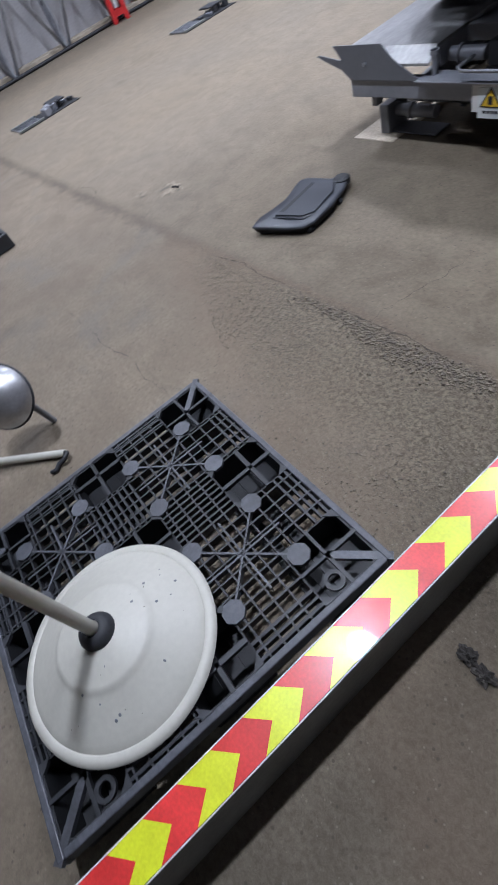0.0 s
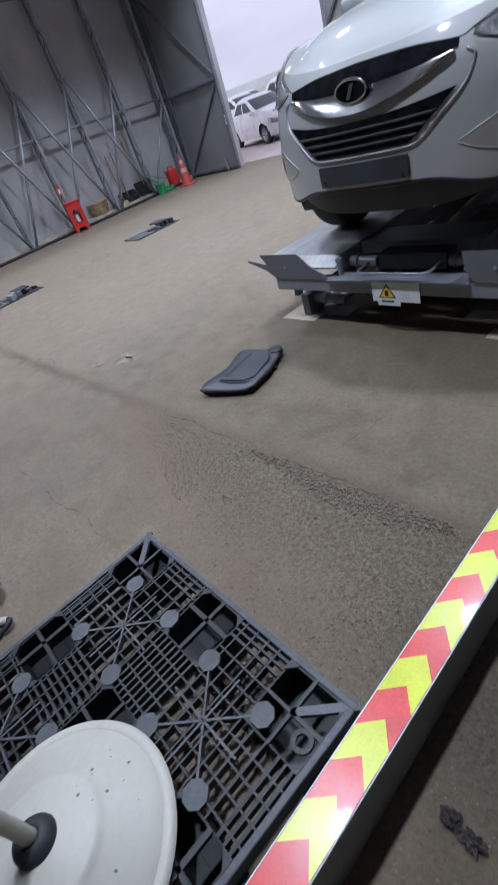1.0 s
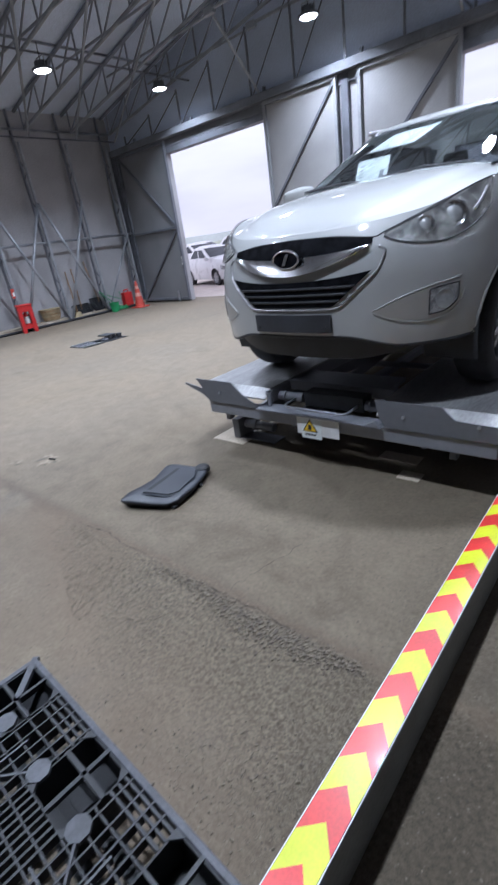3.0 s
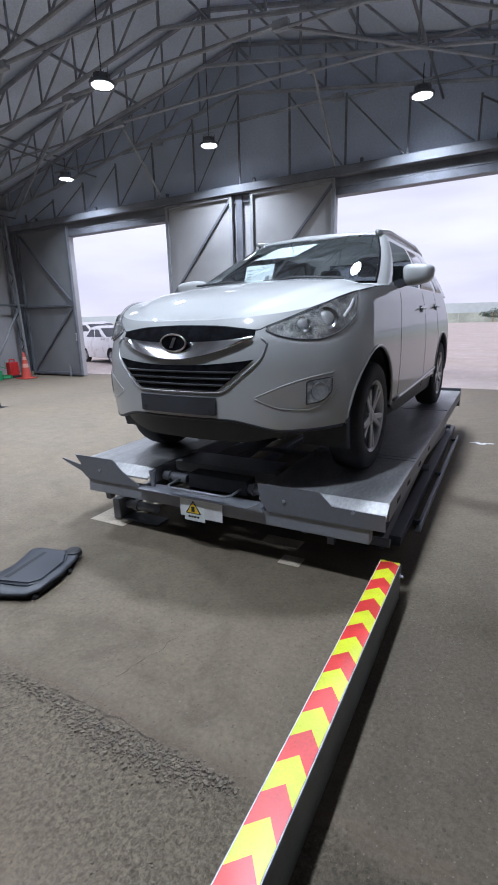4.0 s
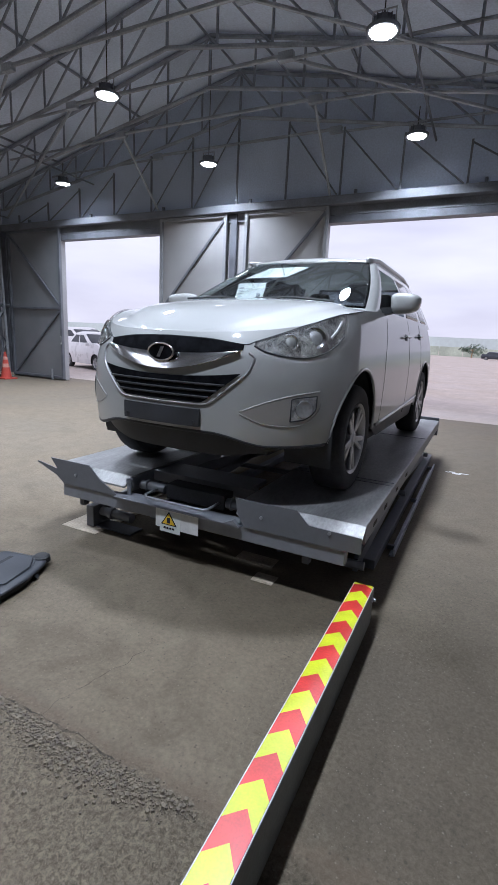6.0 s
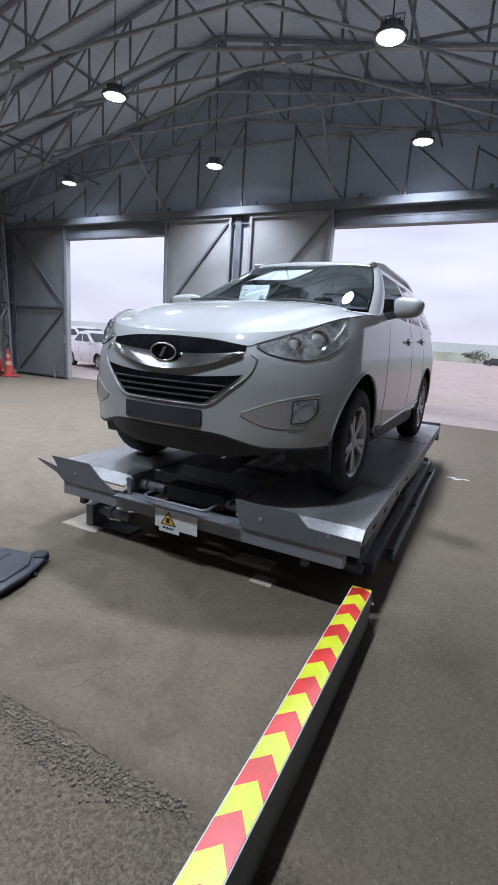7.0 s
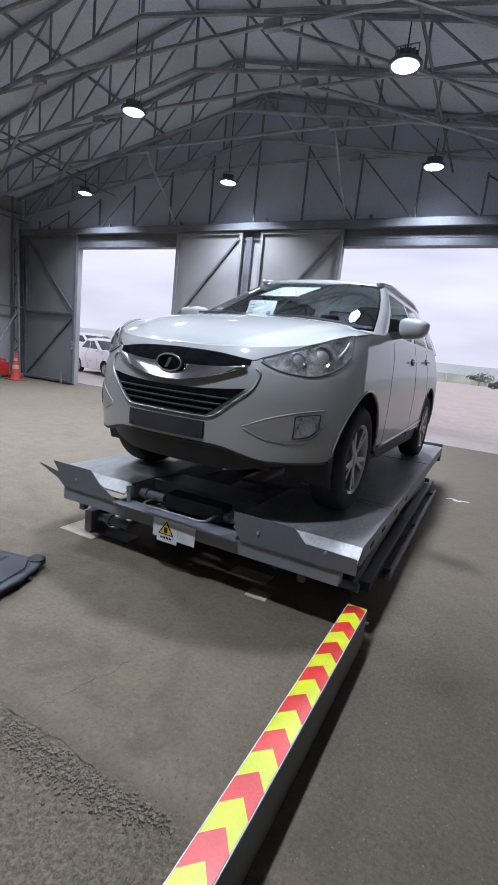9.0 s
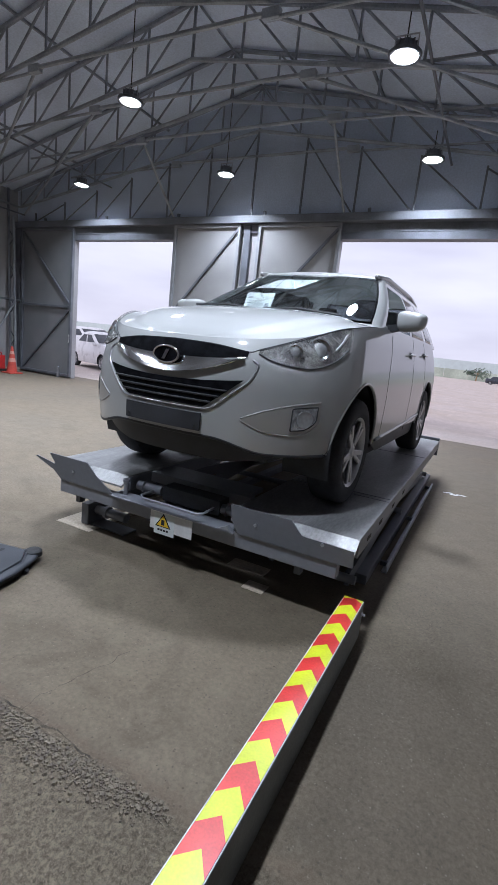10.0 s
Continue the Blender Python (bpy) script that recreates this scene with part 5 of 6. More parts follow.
def wheel(parent, x, y, radius, width, side, spokes=5, rim_mat=M_RIM):
    m = Matrix.Translation((x, y, radius)) @ Matrix.Rotation(side * math.pi / 2, 4, "Y")
    w = new("wheel")
    w.empty_display_size = 0.05
    w.parent = parent
    w.matrix_local = m
    r, h = radius, width / 2
    k = r / 0.345
    bm = bmesh.new()
    lathe(bm, [(0.222 * k, -h), (0.26 * k, -h), (0.31 * k, -h * 0.98), (0.335 * k, -h * 0.82), (r, -h * 0.55), (r, h * 0.55), (0.335 * k, h * 0.82), (0.325 * k, h * 0.92), (0.30 * k, h), (0.26 * k, h * 0.98), (0.228 * k, h * 0.9), (0.222 * k, h * 0.8)], 64)
    part("tyre", bm, M_TYRE, w, sharp=30)
    bm = bmesh.new()
    lathe(bm, [(0.223 * k, -h * 0.9), (0.20 * k, -h * 0.7), (0.195 * k, h * 0.4), (0.205 * k, h * 0.75), (0.224 * k, h * 0.92), (0.229 * k, h * 0.94), (0.229 * k, h * 0.80)], 64)
    part("rim", bm, rim_mat, w, sharp=35)
    bm = bmesh.new()
    lathe(bm, [(0, h * 0.15), (0.19 * k, h * 0.15), (0.19 * k, h * 0.10), (0, h * 0.10)], 40)
    part("brake_disc", bm, M_DARKSTEEL, w, sharp=40)
    for i in range(spokes):
        a = 2 * math.pi * i / spokes
        for da in (-0.17, 0.17):
            bm = bmesh.new()
            ca, sa_ = math.cos(a + da), math.sin(a + da)
            ci, si = math.cos(a + da * 0.5), math.sin(a + da * 0.5)
            bar(bm, (0.05 * k * ci, 0.05 * k * si, h * 0.70), (0.208 * k * ca, 0.208 * k * sa_, h * 0.80), 0.036 * k, 0.022, 0)
            bmesh.ops.bevel(bm, geom=list(bm.edges), offset=0.005, segments=1, affect="EDGES")
            part("spoke", bm, rim_mat, w)
    bm = bmesh.new()
    lathe(bm, [(0, h * 0.86), (0.028 * k, h * 0.86), (0.036 * k, h * 0.80), (0.062 * k, h * 0.76), (0.066 * k, h * 0.55), (0, h * 0.5)], 32)
    part("hub_cap", bm, rim_mat, w, sharp=35)
    return w


def main_car():
    car = thing("silver_suv", "silver compact SUV with blank plate holder standing on the lift", "car", pose(XC, YF, LIFT, 0, 0, -1.6))
    F = car_form()
    at, by_s = F["at"], F["by_s"]
    wheels, R, hub = (0.0, 2.64), 0.42, 0.37

    def clad_top(p):
        u = min(1, max(0, (p - 0.17) / 0.26))
        return 0.442 - 0.06 * u * u * (3 - 2 * u)
    part("body", body_skin(F, clad_top, F["ztop"], wheels, R, hub), M_PAINT, car, smooth=True, sharp=50)
    G = car_form(0.89, -0.79)
    part("lower_cladding", body_skin(G, lambda p: 0.285 + 0.075 * min(1, max(0, (p - 0.22) / 0.34)) - 0.115 * min(1, max(0, (p - 1.15) / 0.1)), clad_top, wheels, R, hub, nv=8), M_CLAD, car, "matt black lower bumper and sill cladding", smooth=True, sharp=50)
    ps = np.linspace(-0.74, 0.74, 75)

    def both(q, p, dz=0.0):
        c = q["at"](abs(p), clad_top(abs(p)) + dz)
        return Vector((math.copysign(c.x, p), c.y, c.z))
    bm = bmesh.new()
    hose(bm, [both(F, p, -0.006) * 0.6 + both(G, p, -0.006) * 0.4 + (both(F, p) - both(G, p)) * 0.28 for p in ps], 0.012, 8)
    part("bumper_lip", bm, M_CLAD, car, smooth=True)
    bm = bmesh.new()
    sheet(bm, [[both(G, p, -0.001), both(F, p, -0.001)] for p in ps])
    part("bumper_underside", bm, M_CLAD, car, smooth=True)
    part("bonnet", deck(F, nk=30, rise=0.016), M_PAINT, car, smooth=True, sharp=60)
    # underbody and wheel housings
    bm = bmesh.new()
    box(bm, -0.56, 0.56, -0.60, 3.35, 0.29, 0.42, 0.02)
    box(bm, -0.84, 0.84, 0.45, 2.2, 0.24, 0.30, 0.01)
    box(bm, -0.58, 0.58, -0.45, 3.3, 0.42, 0.95)
    part("underbody", bm, M_BLACK, car)
    for y in wheels:
        for sx in (1, -1):
            bm = bmesh.new()
            rows = [[(sx * x, y + (R + 0.004) * math.cos(a), hub + (R + 0.004) * math.sin(a)) for x in (0.58, 0.70, 0.80, 0.87 if y == 0 else 0.88)] for a in np.linspace(-0.35, math.pi + 0.35, 36)]
            sheet(bm, rows)
            part("wheel_housing", bm, M_BLACK, car, smooth=True)
            wheel(car, sx * 0.795, y, 0.345, 0.215, sx)
            # rolled lip of the arch
            sc = F["s_at_y"](y)
            bm = bmesh.new()
            path = []
            for a in np.linspace(-0.05, math.pi + 0.05, 40):
                yy, zz = y + R * math.cos(a), hub + R * math.sin(a)
                path.append(by_s(sx * F["s_at_y"](yy), zz, -0.004))
            hose(bm, path, 0.011, 8)
            part("arch_lip", bm, M_PAINT, car, smooth=True)
    # glasshouse
    C = cabin_form(1.165, 1.64, (0.14, 1.10), (3.42, 2.95), (0.825, 0.57), (0.38, 0.24))
    cabin(C, car, M_PAINT, M_CARGLASS, M_SIDEGLASS, [("front_window", 1.02, 1.40), ("rear_door_window", 1.44, 1.74), ("quarter_window", 1.77, 1.95)], screen=(0.76, 0.05, 0.95), lowered=(("front_window", 1),))
    # interior
    bm = bmesh.new()
    box(bm, -0.72, 0.72, 0.55, 1.0, 0.85, 1.17, 0.05)
    box(bm, -0.72, 0.72, 0.6, 3.2, 0.55, 0.80, 0.03)
    part("dashboard", bm, M_BLACK, car, "dark dashboard")
    for sx in (-0.36, 0.36):
        for y0 in (1.55, 2.45):
            bm = bmesh.new()
            box(bm, sx - 0.24, sx + 0.24, y0, y0 + 0.16, 0.75, 1.28, 0.05)
            box(bm, sx - 0.12, sx + 0.12, y0 + 0.05, y0 + 0.15, 1.33, 1.50, 0.04)
            part("seat", bm, M_SEAT, car)
    bm = bmesh.new()
    mw = Matrix.Translation((0.36, 1.12, 1.06)) @ Matrix.Rotation(radians(-65), 4, "X")
    hose(bm, [mw @ Vector((0.18 * math.cos(a), 0.18 * math.sin(a), 0)) for a in np.arange(28) * math.pi / 14], 0.014, 8, True)
    part("steering_wheel", bm, M_BLACK, car, smooth=True)
    # papers behind the windscreen
    for name, x0, x1, k0, k1 in (("paper_sheet", -0.42, -0.15, 0.10, 0.52), ("upper_paper", -0.42, -0.02, 0.64, 0.88)):
        bm = bmesh.new()
        rows = []
        for k in (k0, k1):
            row = []
            for x in np.linspace(x0, x1, 5):
                lo, hi = 0.0, 1.0
                for _ in range(30):
                    mid = (lo + hi) / 2
                    if C(mid, k).x < abs(x):
                        lo = mid
                    else:
                        hi = mid
                c = C(lo, k)
                sh = 0.12 if name == "upper_paper" and k == k1 else 0
                row.append(Vector((x + sh, c.y + 0.035, c.z - 0.014)))
            rows.append(row)
        if name == "paper_sheet":
            rows = [[Vector((x, y + 0.35 * abs(x + 0.15) ** 2, z)) for x in np.linspace(-0.45, -0.17, 5)] for y, z in ((0.62, 1.185), (0.73, 1.405))]
        sheet(bm, rows)
        bmesh.ops.solidify(bm, geom=list(bm.faces), thickness=0.001)
        ob = part(name, bm, M_PAPER, car, "white printed sheet behind the windscreen")
        if name == "paper_sheet":
            a, b, c, d = rows[0][0], rows[0][-1], rows[1][0], rows[1][-1]
            for u0, u1, v0, v1 in [(0.1, 0.5, 0.78, 0.84), (0.1, 0.55, 0.66, 0.70), (0.1, 0.5, 0.56, 0.60), (0.1, 0.45, 0.46, 0.50), (0.62, 0.9, 0.18, 0.58)]:
                bm = bmesh.new()
                quad = [(a + (b - a) * u + ((c + (d - c) * u) - (a + (b - a) * u)) * v) + Vector((0, -0.004, 0.002)) for u, v in ((u0, v0), (u1, v0), (u1, v1), (u0, v1))]
                sheet(bm, [quad[:2], quad[3:1:-1]])
                part("print_bar", bm, M_LIFT2 if u1 < 0.6 else M_DARKSTEEL, ob)
    # upper grille with its chrome wing and oval badge
    def edge(s):
        return 0.938 - 0.032 * (s / 0.5) ** 2
    bm = drape(F, -0.47, 0.47, lambda s: 0.845 + 0.035 * (s / 0.47) ** 2, edge, 0.0045, 40, 5)
    part("upper_grille", bm, M_GRILLE, car, "black mesh upper grille", smooth=True)
    bm = drape(F, -0.455, 0.455, lambda s: 0.758 + 0.110 * (s / 0.455) ** 2, lambda s: 0.862 + 0.014 * (s / 0.455) ** 2, lambda q: 0.004 + 0.024 * (1 - q) ** 2, 44, 12, 0.003)
    part("chrome_wing", bm, M_CHROME, car, "polished chrome grille wing", smooth=True, sharp=40)
    mid = by_s(0.0, 0.842, 0.026)
    bm = bmesh.new()
    hose(bm, [mid + Vector((0.085 * math.cos(a), -0.006, 0.046 * math.sin(a))) for a in np.arange(40) * math.pi / 20], 0.006, 8, True)
    badge = part("badge_ring", bm, M_CHROME, car, "oval chrome badge", smooth=True)
    bm = bmesh.new()
    prism(bm, [(mid.x + 0.08 * math.cos(a), mid.z + 0.04 * math.sin(a)) for a in np.arange(32) * math.pi / 16], 1, mid.y - 0.004, mid.y + 0.016)
    part("badge_plate", bm, M_GRILLE, badge)
    bm = bmesh.new()
    prism(bm, [(mid.x - 0.026, mid.z - 0.028), (mid.x - 0.004, mid.z - 0.028), (mid.x + 0.026, mid.z + 0.028), (mid.x + 0.004, mid.z + 0.028)], 1, mid.y - 0.010, mid.y - 0.0045)
    part("badge_emblem", bm, M_CHROME, badge, "plain slanted chrome emblem")
    # lower grille, its slats and chrome surround
    def low(s):
        return 0.595 if s < 0.27 else 0.595 + (s - 0.27) * 0.80
    def high(s):
        return 0.728 + 0.03 * (s / 0.46) ** 2
    bm = drape(F, -0.475, 0.475, low, lambda s: max(high(s), low(s) + 0.001), 0.007, 44, 6)
    part("lower_grille", bm, M_GRILLE, car, "black slatted lower grille", smooth=True)
    for z in (0.625, 0.659, 0.694):
        e = 0.27 + (z - 0.585) / 0.80 - 0.012
        bm = trim_line(F, [(-e, z), (-e / 2, z), (0, z), (e / 2, z), (e, z)], 0.0065, 0.010)
        part("grille_slat", bm, M_BLACK, car, smooth=True)
    for sx in (1, -1):
        bm = trim_line(F, [(sx * 0.505, 0.868), (sx * 0.535, 0.84), (sx * 0.515, 0.775), (sx * 0.41, 0.675), (sx * 0.305, 0.592), (sx * 0.26, 0.583), (0, 0.581)], 0.0062, 0.003)
        part("chrome_strip", bm, M_RIM, car, "chrome grille surround", smooth=True)
    # blank number plate holder
    bm = drape(F, -0.262, 0.262, lambda s: 0.462, lambda s: 0.558, 0.020, 10, 2, 0.014)
    pl = part("plate_holder", bm, M_CLAD, car, "blank black number plate holder")
    for sx in (-0.23, 0.23):
        bm = bmesh.new()
        c = by_s(sx, 0.488, 0.022)
        rod(bm, c, c + Vector((0, -0.006, 0)), 0.009, 10)
        part("plate_screw", bm, M_BLACK, pl)
    # bonnet shut line
    for sx in (1, -1):
        bm = trim_line(F, [(0, 0.941), (sx * 0.25, 0.934), (sx * 0.47, 0.910), (sx * 0.53, 0.930), (sx * 0.70, 0.995), (sx * 0.90, 1.075), (sx * 1.06, 1.12), (sx * 1.30, 1.145), (sx * 1.55, 1.162)], 0.0035, -0.001)
        part("panel_line", bm, M_BLACK, car, smooth=True)
    # headlamps
    up = curve((0.52, 0.918), (0.70, 0.985), (0.90, 1.065), (1.07, 1.112))
    dn = curve((0.52, 0.906), (0.63, 0.868), (0.78, 0.852), (0.94, 0.885), (1.07, 0.98))
    for sx in (1, -1):
        bm = drape(F, sx * 0.525, sx * 1.065, dn, up, 0.004, 30, 8)
        hl = part("headlamp", bm, M_REFLECT, car, "clear headlamp with a round projector", smooth=True)
        for s, z, r in ((0.845, 0.957, 0.066), (0.71, 0.93, 0.046)):
            c = by_s(sx * s, z, 0.003)
            n = (by_s(sx * s, z, 0.02) - c).normalized()
            n = (n + Vector((0, -0.9, 0))).normalized()
            mm = Matrix.Translation(c) @ n.to_track_quat("Z", "Y").to_matrix().to_4x4() @ Matrix.Diagonal((1, 1, 0.45, 1))
            bm = bmesh.new()
            lathe(bm, [(r, -0.02), (r, 0.012), (r * 0.9, 0.016), (r * 0.82, 0.01), (r * 0.66, 0.002)], 32, mm)
            part("lamp_ring", bm, M_CHROME, hl, smooth=True, sharp=40)
            bm = bmesh.new()
            lathe(bm, [(r * 0.66, 0.0), (r * 0.6, 0.012), (r * 0.4, 0.022), (r * 0.2, 0.027), (0, 0.028)], 32, mm)
            part("projector", bm, M_PROJECTOR, hl, smooth=True)
        c0 = [(sx * s, z) for s, z in ((0.96, 0.965), (1.0, 1.01), (1.03, 1.06))]
        bm = trim_line(F, c0, 0.009, 0.0)
        part("indicator", bm, M_RIM, hl, smooth=True)
        bm = drape(F, sx * 0.523, sx * 1.067, dn, up, 0.017, 30, 8, 0.003)
        ob = part("lens_cover", bm, M_GLASS, hl, smooth=True, sharp=40)
        ob.visible_shadow = False
        for fn, wide in ((dn, 0.0045), (up, 0.0035)):
            bm = trim_line(F, [(sx * s, fn(s)) for s in (0.523, 0.60, 0.70, 0.80, 0.90, 1.0, 1.067)], wide, 0.003)
            part("lamp_edge", bm, M_BLACK, hl, smooth=True)
        # fog lamp recess
        rl = curve((0.48, 0.548), (0.59, 0.507), (0.75, 0.497), (0.85, 0.515), (0.93, 0.58))
        ru = curve((0.48, 0.556), (0.62, 0.612), (0.78, 0.652), (0.93, 0.672))
        bm = drape(F, sx * 0.48, sx * 0.925, rl, ru, 0.0035, 24, 6)
        fr = part("fog_recess", bm, shader("recess_paint", (0.40, 0.39, 0.37), 0.4, 0.3, 0.04, 3, 200, 0.03, 0.001) if sx > 0 else bpy.data.materials["recess_paint"], car, smooth=True)
        bm = drape(F, sx * 0.755, sx * 0.91, lambda s: rl(s) + 0.022, lambda s: ru(s) - 0.012, 0.005, 10, 4)
        part("fog_panel", bm, M_REFLECT, fr, smooth=True)
        c = by_s(sx * 0.83, 0.585, 0.004)
        edge_pts = [(sx * q, z) for q, z in ((0.755, rl(0.755) + 0.022), (0.755, ru(0.755) - 0.014), (0.83, ru(0.83) - 0.010), (0.905, ru(0.905) - 0.014), (0.905, rl(0.905) + 0.03), (0.83, rl(0.83) + 0.018), (0.755, rl(0.755) + 0.022))]
        bm = trim_line(F, edge_pts, 0.0035, 0.004)
        part("fog_edge", bm, M_BLACK, fr, smooth=True)
        out = (by_s(sx * 0.83, 0.585, 0.02) - c).normalized()
        mm = Matrix.Translation(c) @ out.to_track_quat("Z", "Y").to_matrix().to_4x4() @ Matrix.Diagonal((1, 1, 0.5, 1))
        bm = bmesh.new()
        lathe(bm, [(0.048, -0.02), (0.048, 0.010), (0.043, 0.012), (0.036, 0.006), (0.02, 0.008), (0, 0.010)], 32, mm)
        part("fog_lamp", bm, M_PROJECTOR, fr, "round fog lamp", smooth=True, sharp=40)
        bm = trim_line(F, [(sx * 0.48, 0.552), (sx * 0.54, 0.525), (sx * 0.63, 0.498), (sx * 0.76, 0.490), (sx * 0.86, 0.515), (sx * 0.935, 0.585), (sx * 0.94, 0.615)], 0.0035, 0.001)
        part("fog_trim", bm, M_PAINT, fr, smooth=True)
        bm = trim_line(F, [(sx * 0.48, 0.560), (sx * 0.62, 0.618), (sx * 0.78, 0.660), (sx * 0.92, 0.68)], 0.005, -0.001)
        part("fog_brow", bm, M_PAINT, fr, smooth=True)
        # doors, handles, sill mould
        for y, z0, z1 in ((0.60, 0.36, 1.14), (1.60, 0.34, 1.17), (2.30, 0.62, 1.17)):
            s = F["s_at_y"](y)
            bm = trim_line(F, [(sx * s, z0), (sx * s, (z0 + z1) / 2), (sx * (s + 0.02), z1)], 0.0028, -0.001)
            part("panel_line", bm, M_BLACK, car, smooth=True)
        s0, s1 = F["s_at_y"](0.5), F["s_at_y"](2.2)
        bm = trim_line(F, [(sx * s0, 0.37), (sx * (s0 + s1) / 2, 0.40), (sx * s1, 0.45)], 0.012, 0.004)
        part("door_mould", bm, M_PAINT, car, smooth=True)
        for y, z in ((1.42, 1.02), (2.22, 1.045)):
            s = F["s_at_y"](y)
            # black patch laid on the skin, for the shade in the handle's hollow
            bm = drape(F, sx * (s - 0.06), sx * (s + 0.06), lambda q, z=z: z - 0.028, lambda q, z=z: z + 0.028, 0.003, 8, 3)
            dh = part("handle_cup", bm, M_BLACK, car, "black patch for the shaded hollow behind the door handle", smooth=True)
            bm = trim_line(F, [(sx * (s - 0.09), z), (sx * s, z + 0.004), (sx * (s + 0.09), z + 0.004)], 0.012, 0.024)
            part("door_handle", bm, M_PAINT, dh, smooth=True)
        # mirror
        bm = bmesh.new()
        bmesh.ops.create_uvsphere(bm, u_segments=28, v_segments=16, radius=1)
        for v in bm.verts:
            x, y, z = (math.copysign(abs(q) ** 0.58, q) for q in v.co)
            y2 = y * (0.11 if y < 0 else 0.05)
            v.co = Vector((sx * (0.985 + 0.108 * x * (1 + 0.10 * z)), 0.70 + y2 - 0.03 * x, 1.245 + 0.070 * z * (1 - 0.18 * x)))
            if y > 0.02:
                v.co.y = min(v.co.y, 0.725 - 0.03 * x)
        mi = part("door_mirror", bm, M_PAINT, car, "silver door mirror", smooth=True)
        bm = bmesh.new()
        prism(bm, [(sx * (0.985 + 0.085 * math.cos(a)), 1.245 + 0.052 * math.sin(a)) for a in np.arange(24) * math.pi / 12], 1, 0.732, 0.740)
        part("mirror_glass", bm, M_CHROME, mi)
        bm = bmesh.new()
        bar(bm, (sx * 0.80, 0.72, 1.18), (sx * 0.93, 0.70, 1.21), 0.06, 0.05)
        part("mirror_foot", bm, M_BLACK, mi)
        # roof rail
        bm = bmesh.new()
        pts = []
        for t in np.linspace(0, 1, 16):
            y = 1.15 + 1.85 * t
            pts.append((sx * 0.552, y, 1.632 + 0.045 * min(1, 5 * t, 5 * (1 - t))))
        hose(bm, pts, 0.02, 8)
        part("roof_rail", bm, M_RIM, car, smooth=True)
        # wiper
        bm = bmesh.new()
        hose(bm, [(sx * 0.30 + 0.28, 0.28, 1.222), (sx * 0.30 - 0.02, 0.22, 1.245), (sx * 0.30 - 0.33, 0.26, 1.235)], 0.009, 6)
        part("wiper", bm, M_BLACK, car)
    return car


def yard_car(name, label, m, paint, kind="hatch"):
    c = thing(name, label, "car", m, "cars parked in the yard")
    long = {"hatch": 3.6, "sedan": 4.6}[kind]
    tall = {"hatch": 0.87, "sedan": 0.86}[kind]
    wb = long * 0.64
    F = car_form(0.82, -0.72, long - 0.72, 0.6, 0.45, 0.2, tall=tall)
    wheels, hub = (0.0, wb), 0.30
    part("body", body_skin(F, lambda p: 0.22, F["ztop"], wheels, 0.34, hub, (14, 70, 10), 14), paint, c, smooth=True, sharp=50)
    part("deck", deck(F, (14, 30, 10), 6), paint, c, smooth=True, sharp=60)
    zt = 1.02 * tall
    if kind == "hatch":
        C = cabin_form(zt, 1.40, (-0.05, 1.10), (long - 0.80, long - 1.30), (0.75, 0.54), (0.45, 0.34), (0.42, 0.36))
    else:
        C = cabin_form(zt, 1.40, (0.45, 1.25), (long - 1.35, long - 1.9), (0.76, 0.58))
    cabin(C, c, paint, M_DARKGLASS, M_DARKGLASS, [("front_window", 1.02, 1.45), ("rear_door_window", 1.5, 1.95)], 0.08 if kind == "hatch" else 0.04)
    bm = bmesh.new()
    box(bm, -0.55, 0.55, -0.5, long - 1.0, 0.2, 0.9)
    part("underbody", bm, M_BLACK, c)
    for y in wheels:
        for sx in (1, -1):
            wheel(c, sx * 0.70, y, 0.29, 0.18, sx)
    for sx in (1, -1):
        bm = drape(F, sx * 0.5, sx * 0.86, lambda s: 0.62 * tall + 0.12 * (s - 0.5), lambda s: 0.74 * tall + 0.3 * (s - 0.5), 0.006, 10, 3)
        part("headlamp", bm, M_REFLECT, c, smooth=True)
        bm = bmesh.new()
        box(bm, sx * 0.86 - 0.07, sx * 0.86 + 0.07, 0.45, 0.56, 0.93, 1.05, 0.02)
        part("door_mirror", bm, paint, c)
    return c


main_car()
first = yard_car("white_hatchback", "small white hatchback parked outside the open door", pose(-12.75, 12.2, -0.04, 0, 0, 72), M_WHITECAR)
for x, y, a, k in ((-18.8, 17.6, 80, 1.14), (-14.9, 17.2, 78, 1.22), (-23.5, 22.0, 80, 1.1), (-16.8, 22.8, 79, 1.0), (-25.5, 25.0, 82, 1.2), (-20.5, 27.5, 80, 1.1)):
    copy_thing(first, pose(x, y, -0.04, 0, 0, a) @ Matrix.Scale(k, 4))
yard_car("dark_sedan", "dark blue saloon parked far out in the yard", pose(3.5, 91, -0.04, 0, 0, 84), M_BLUECAR, "sedan")


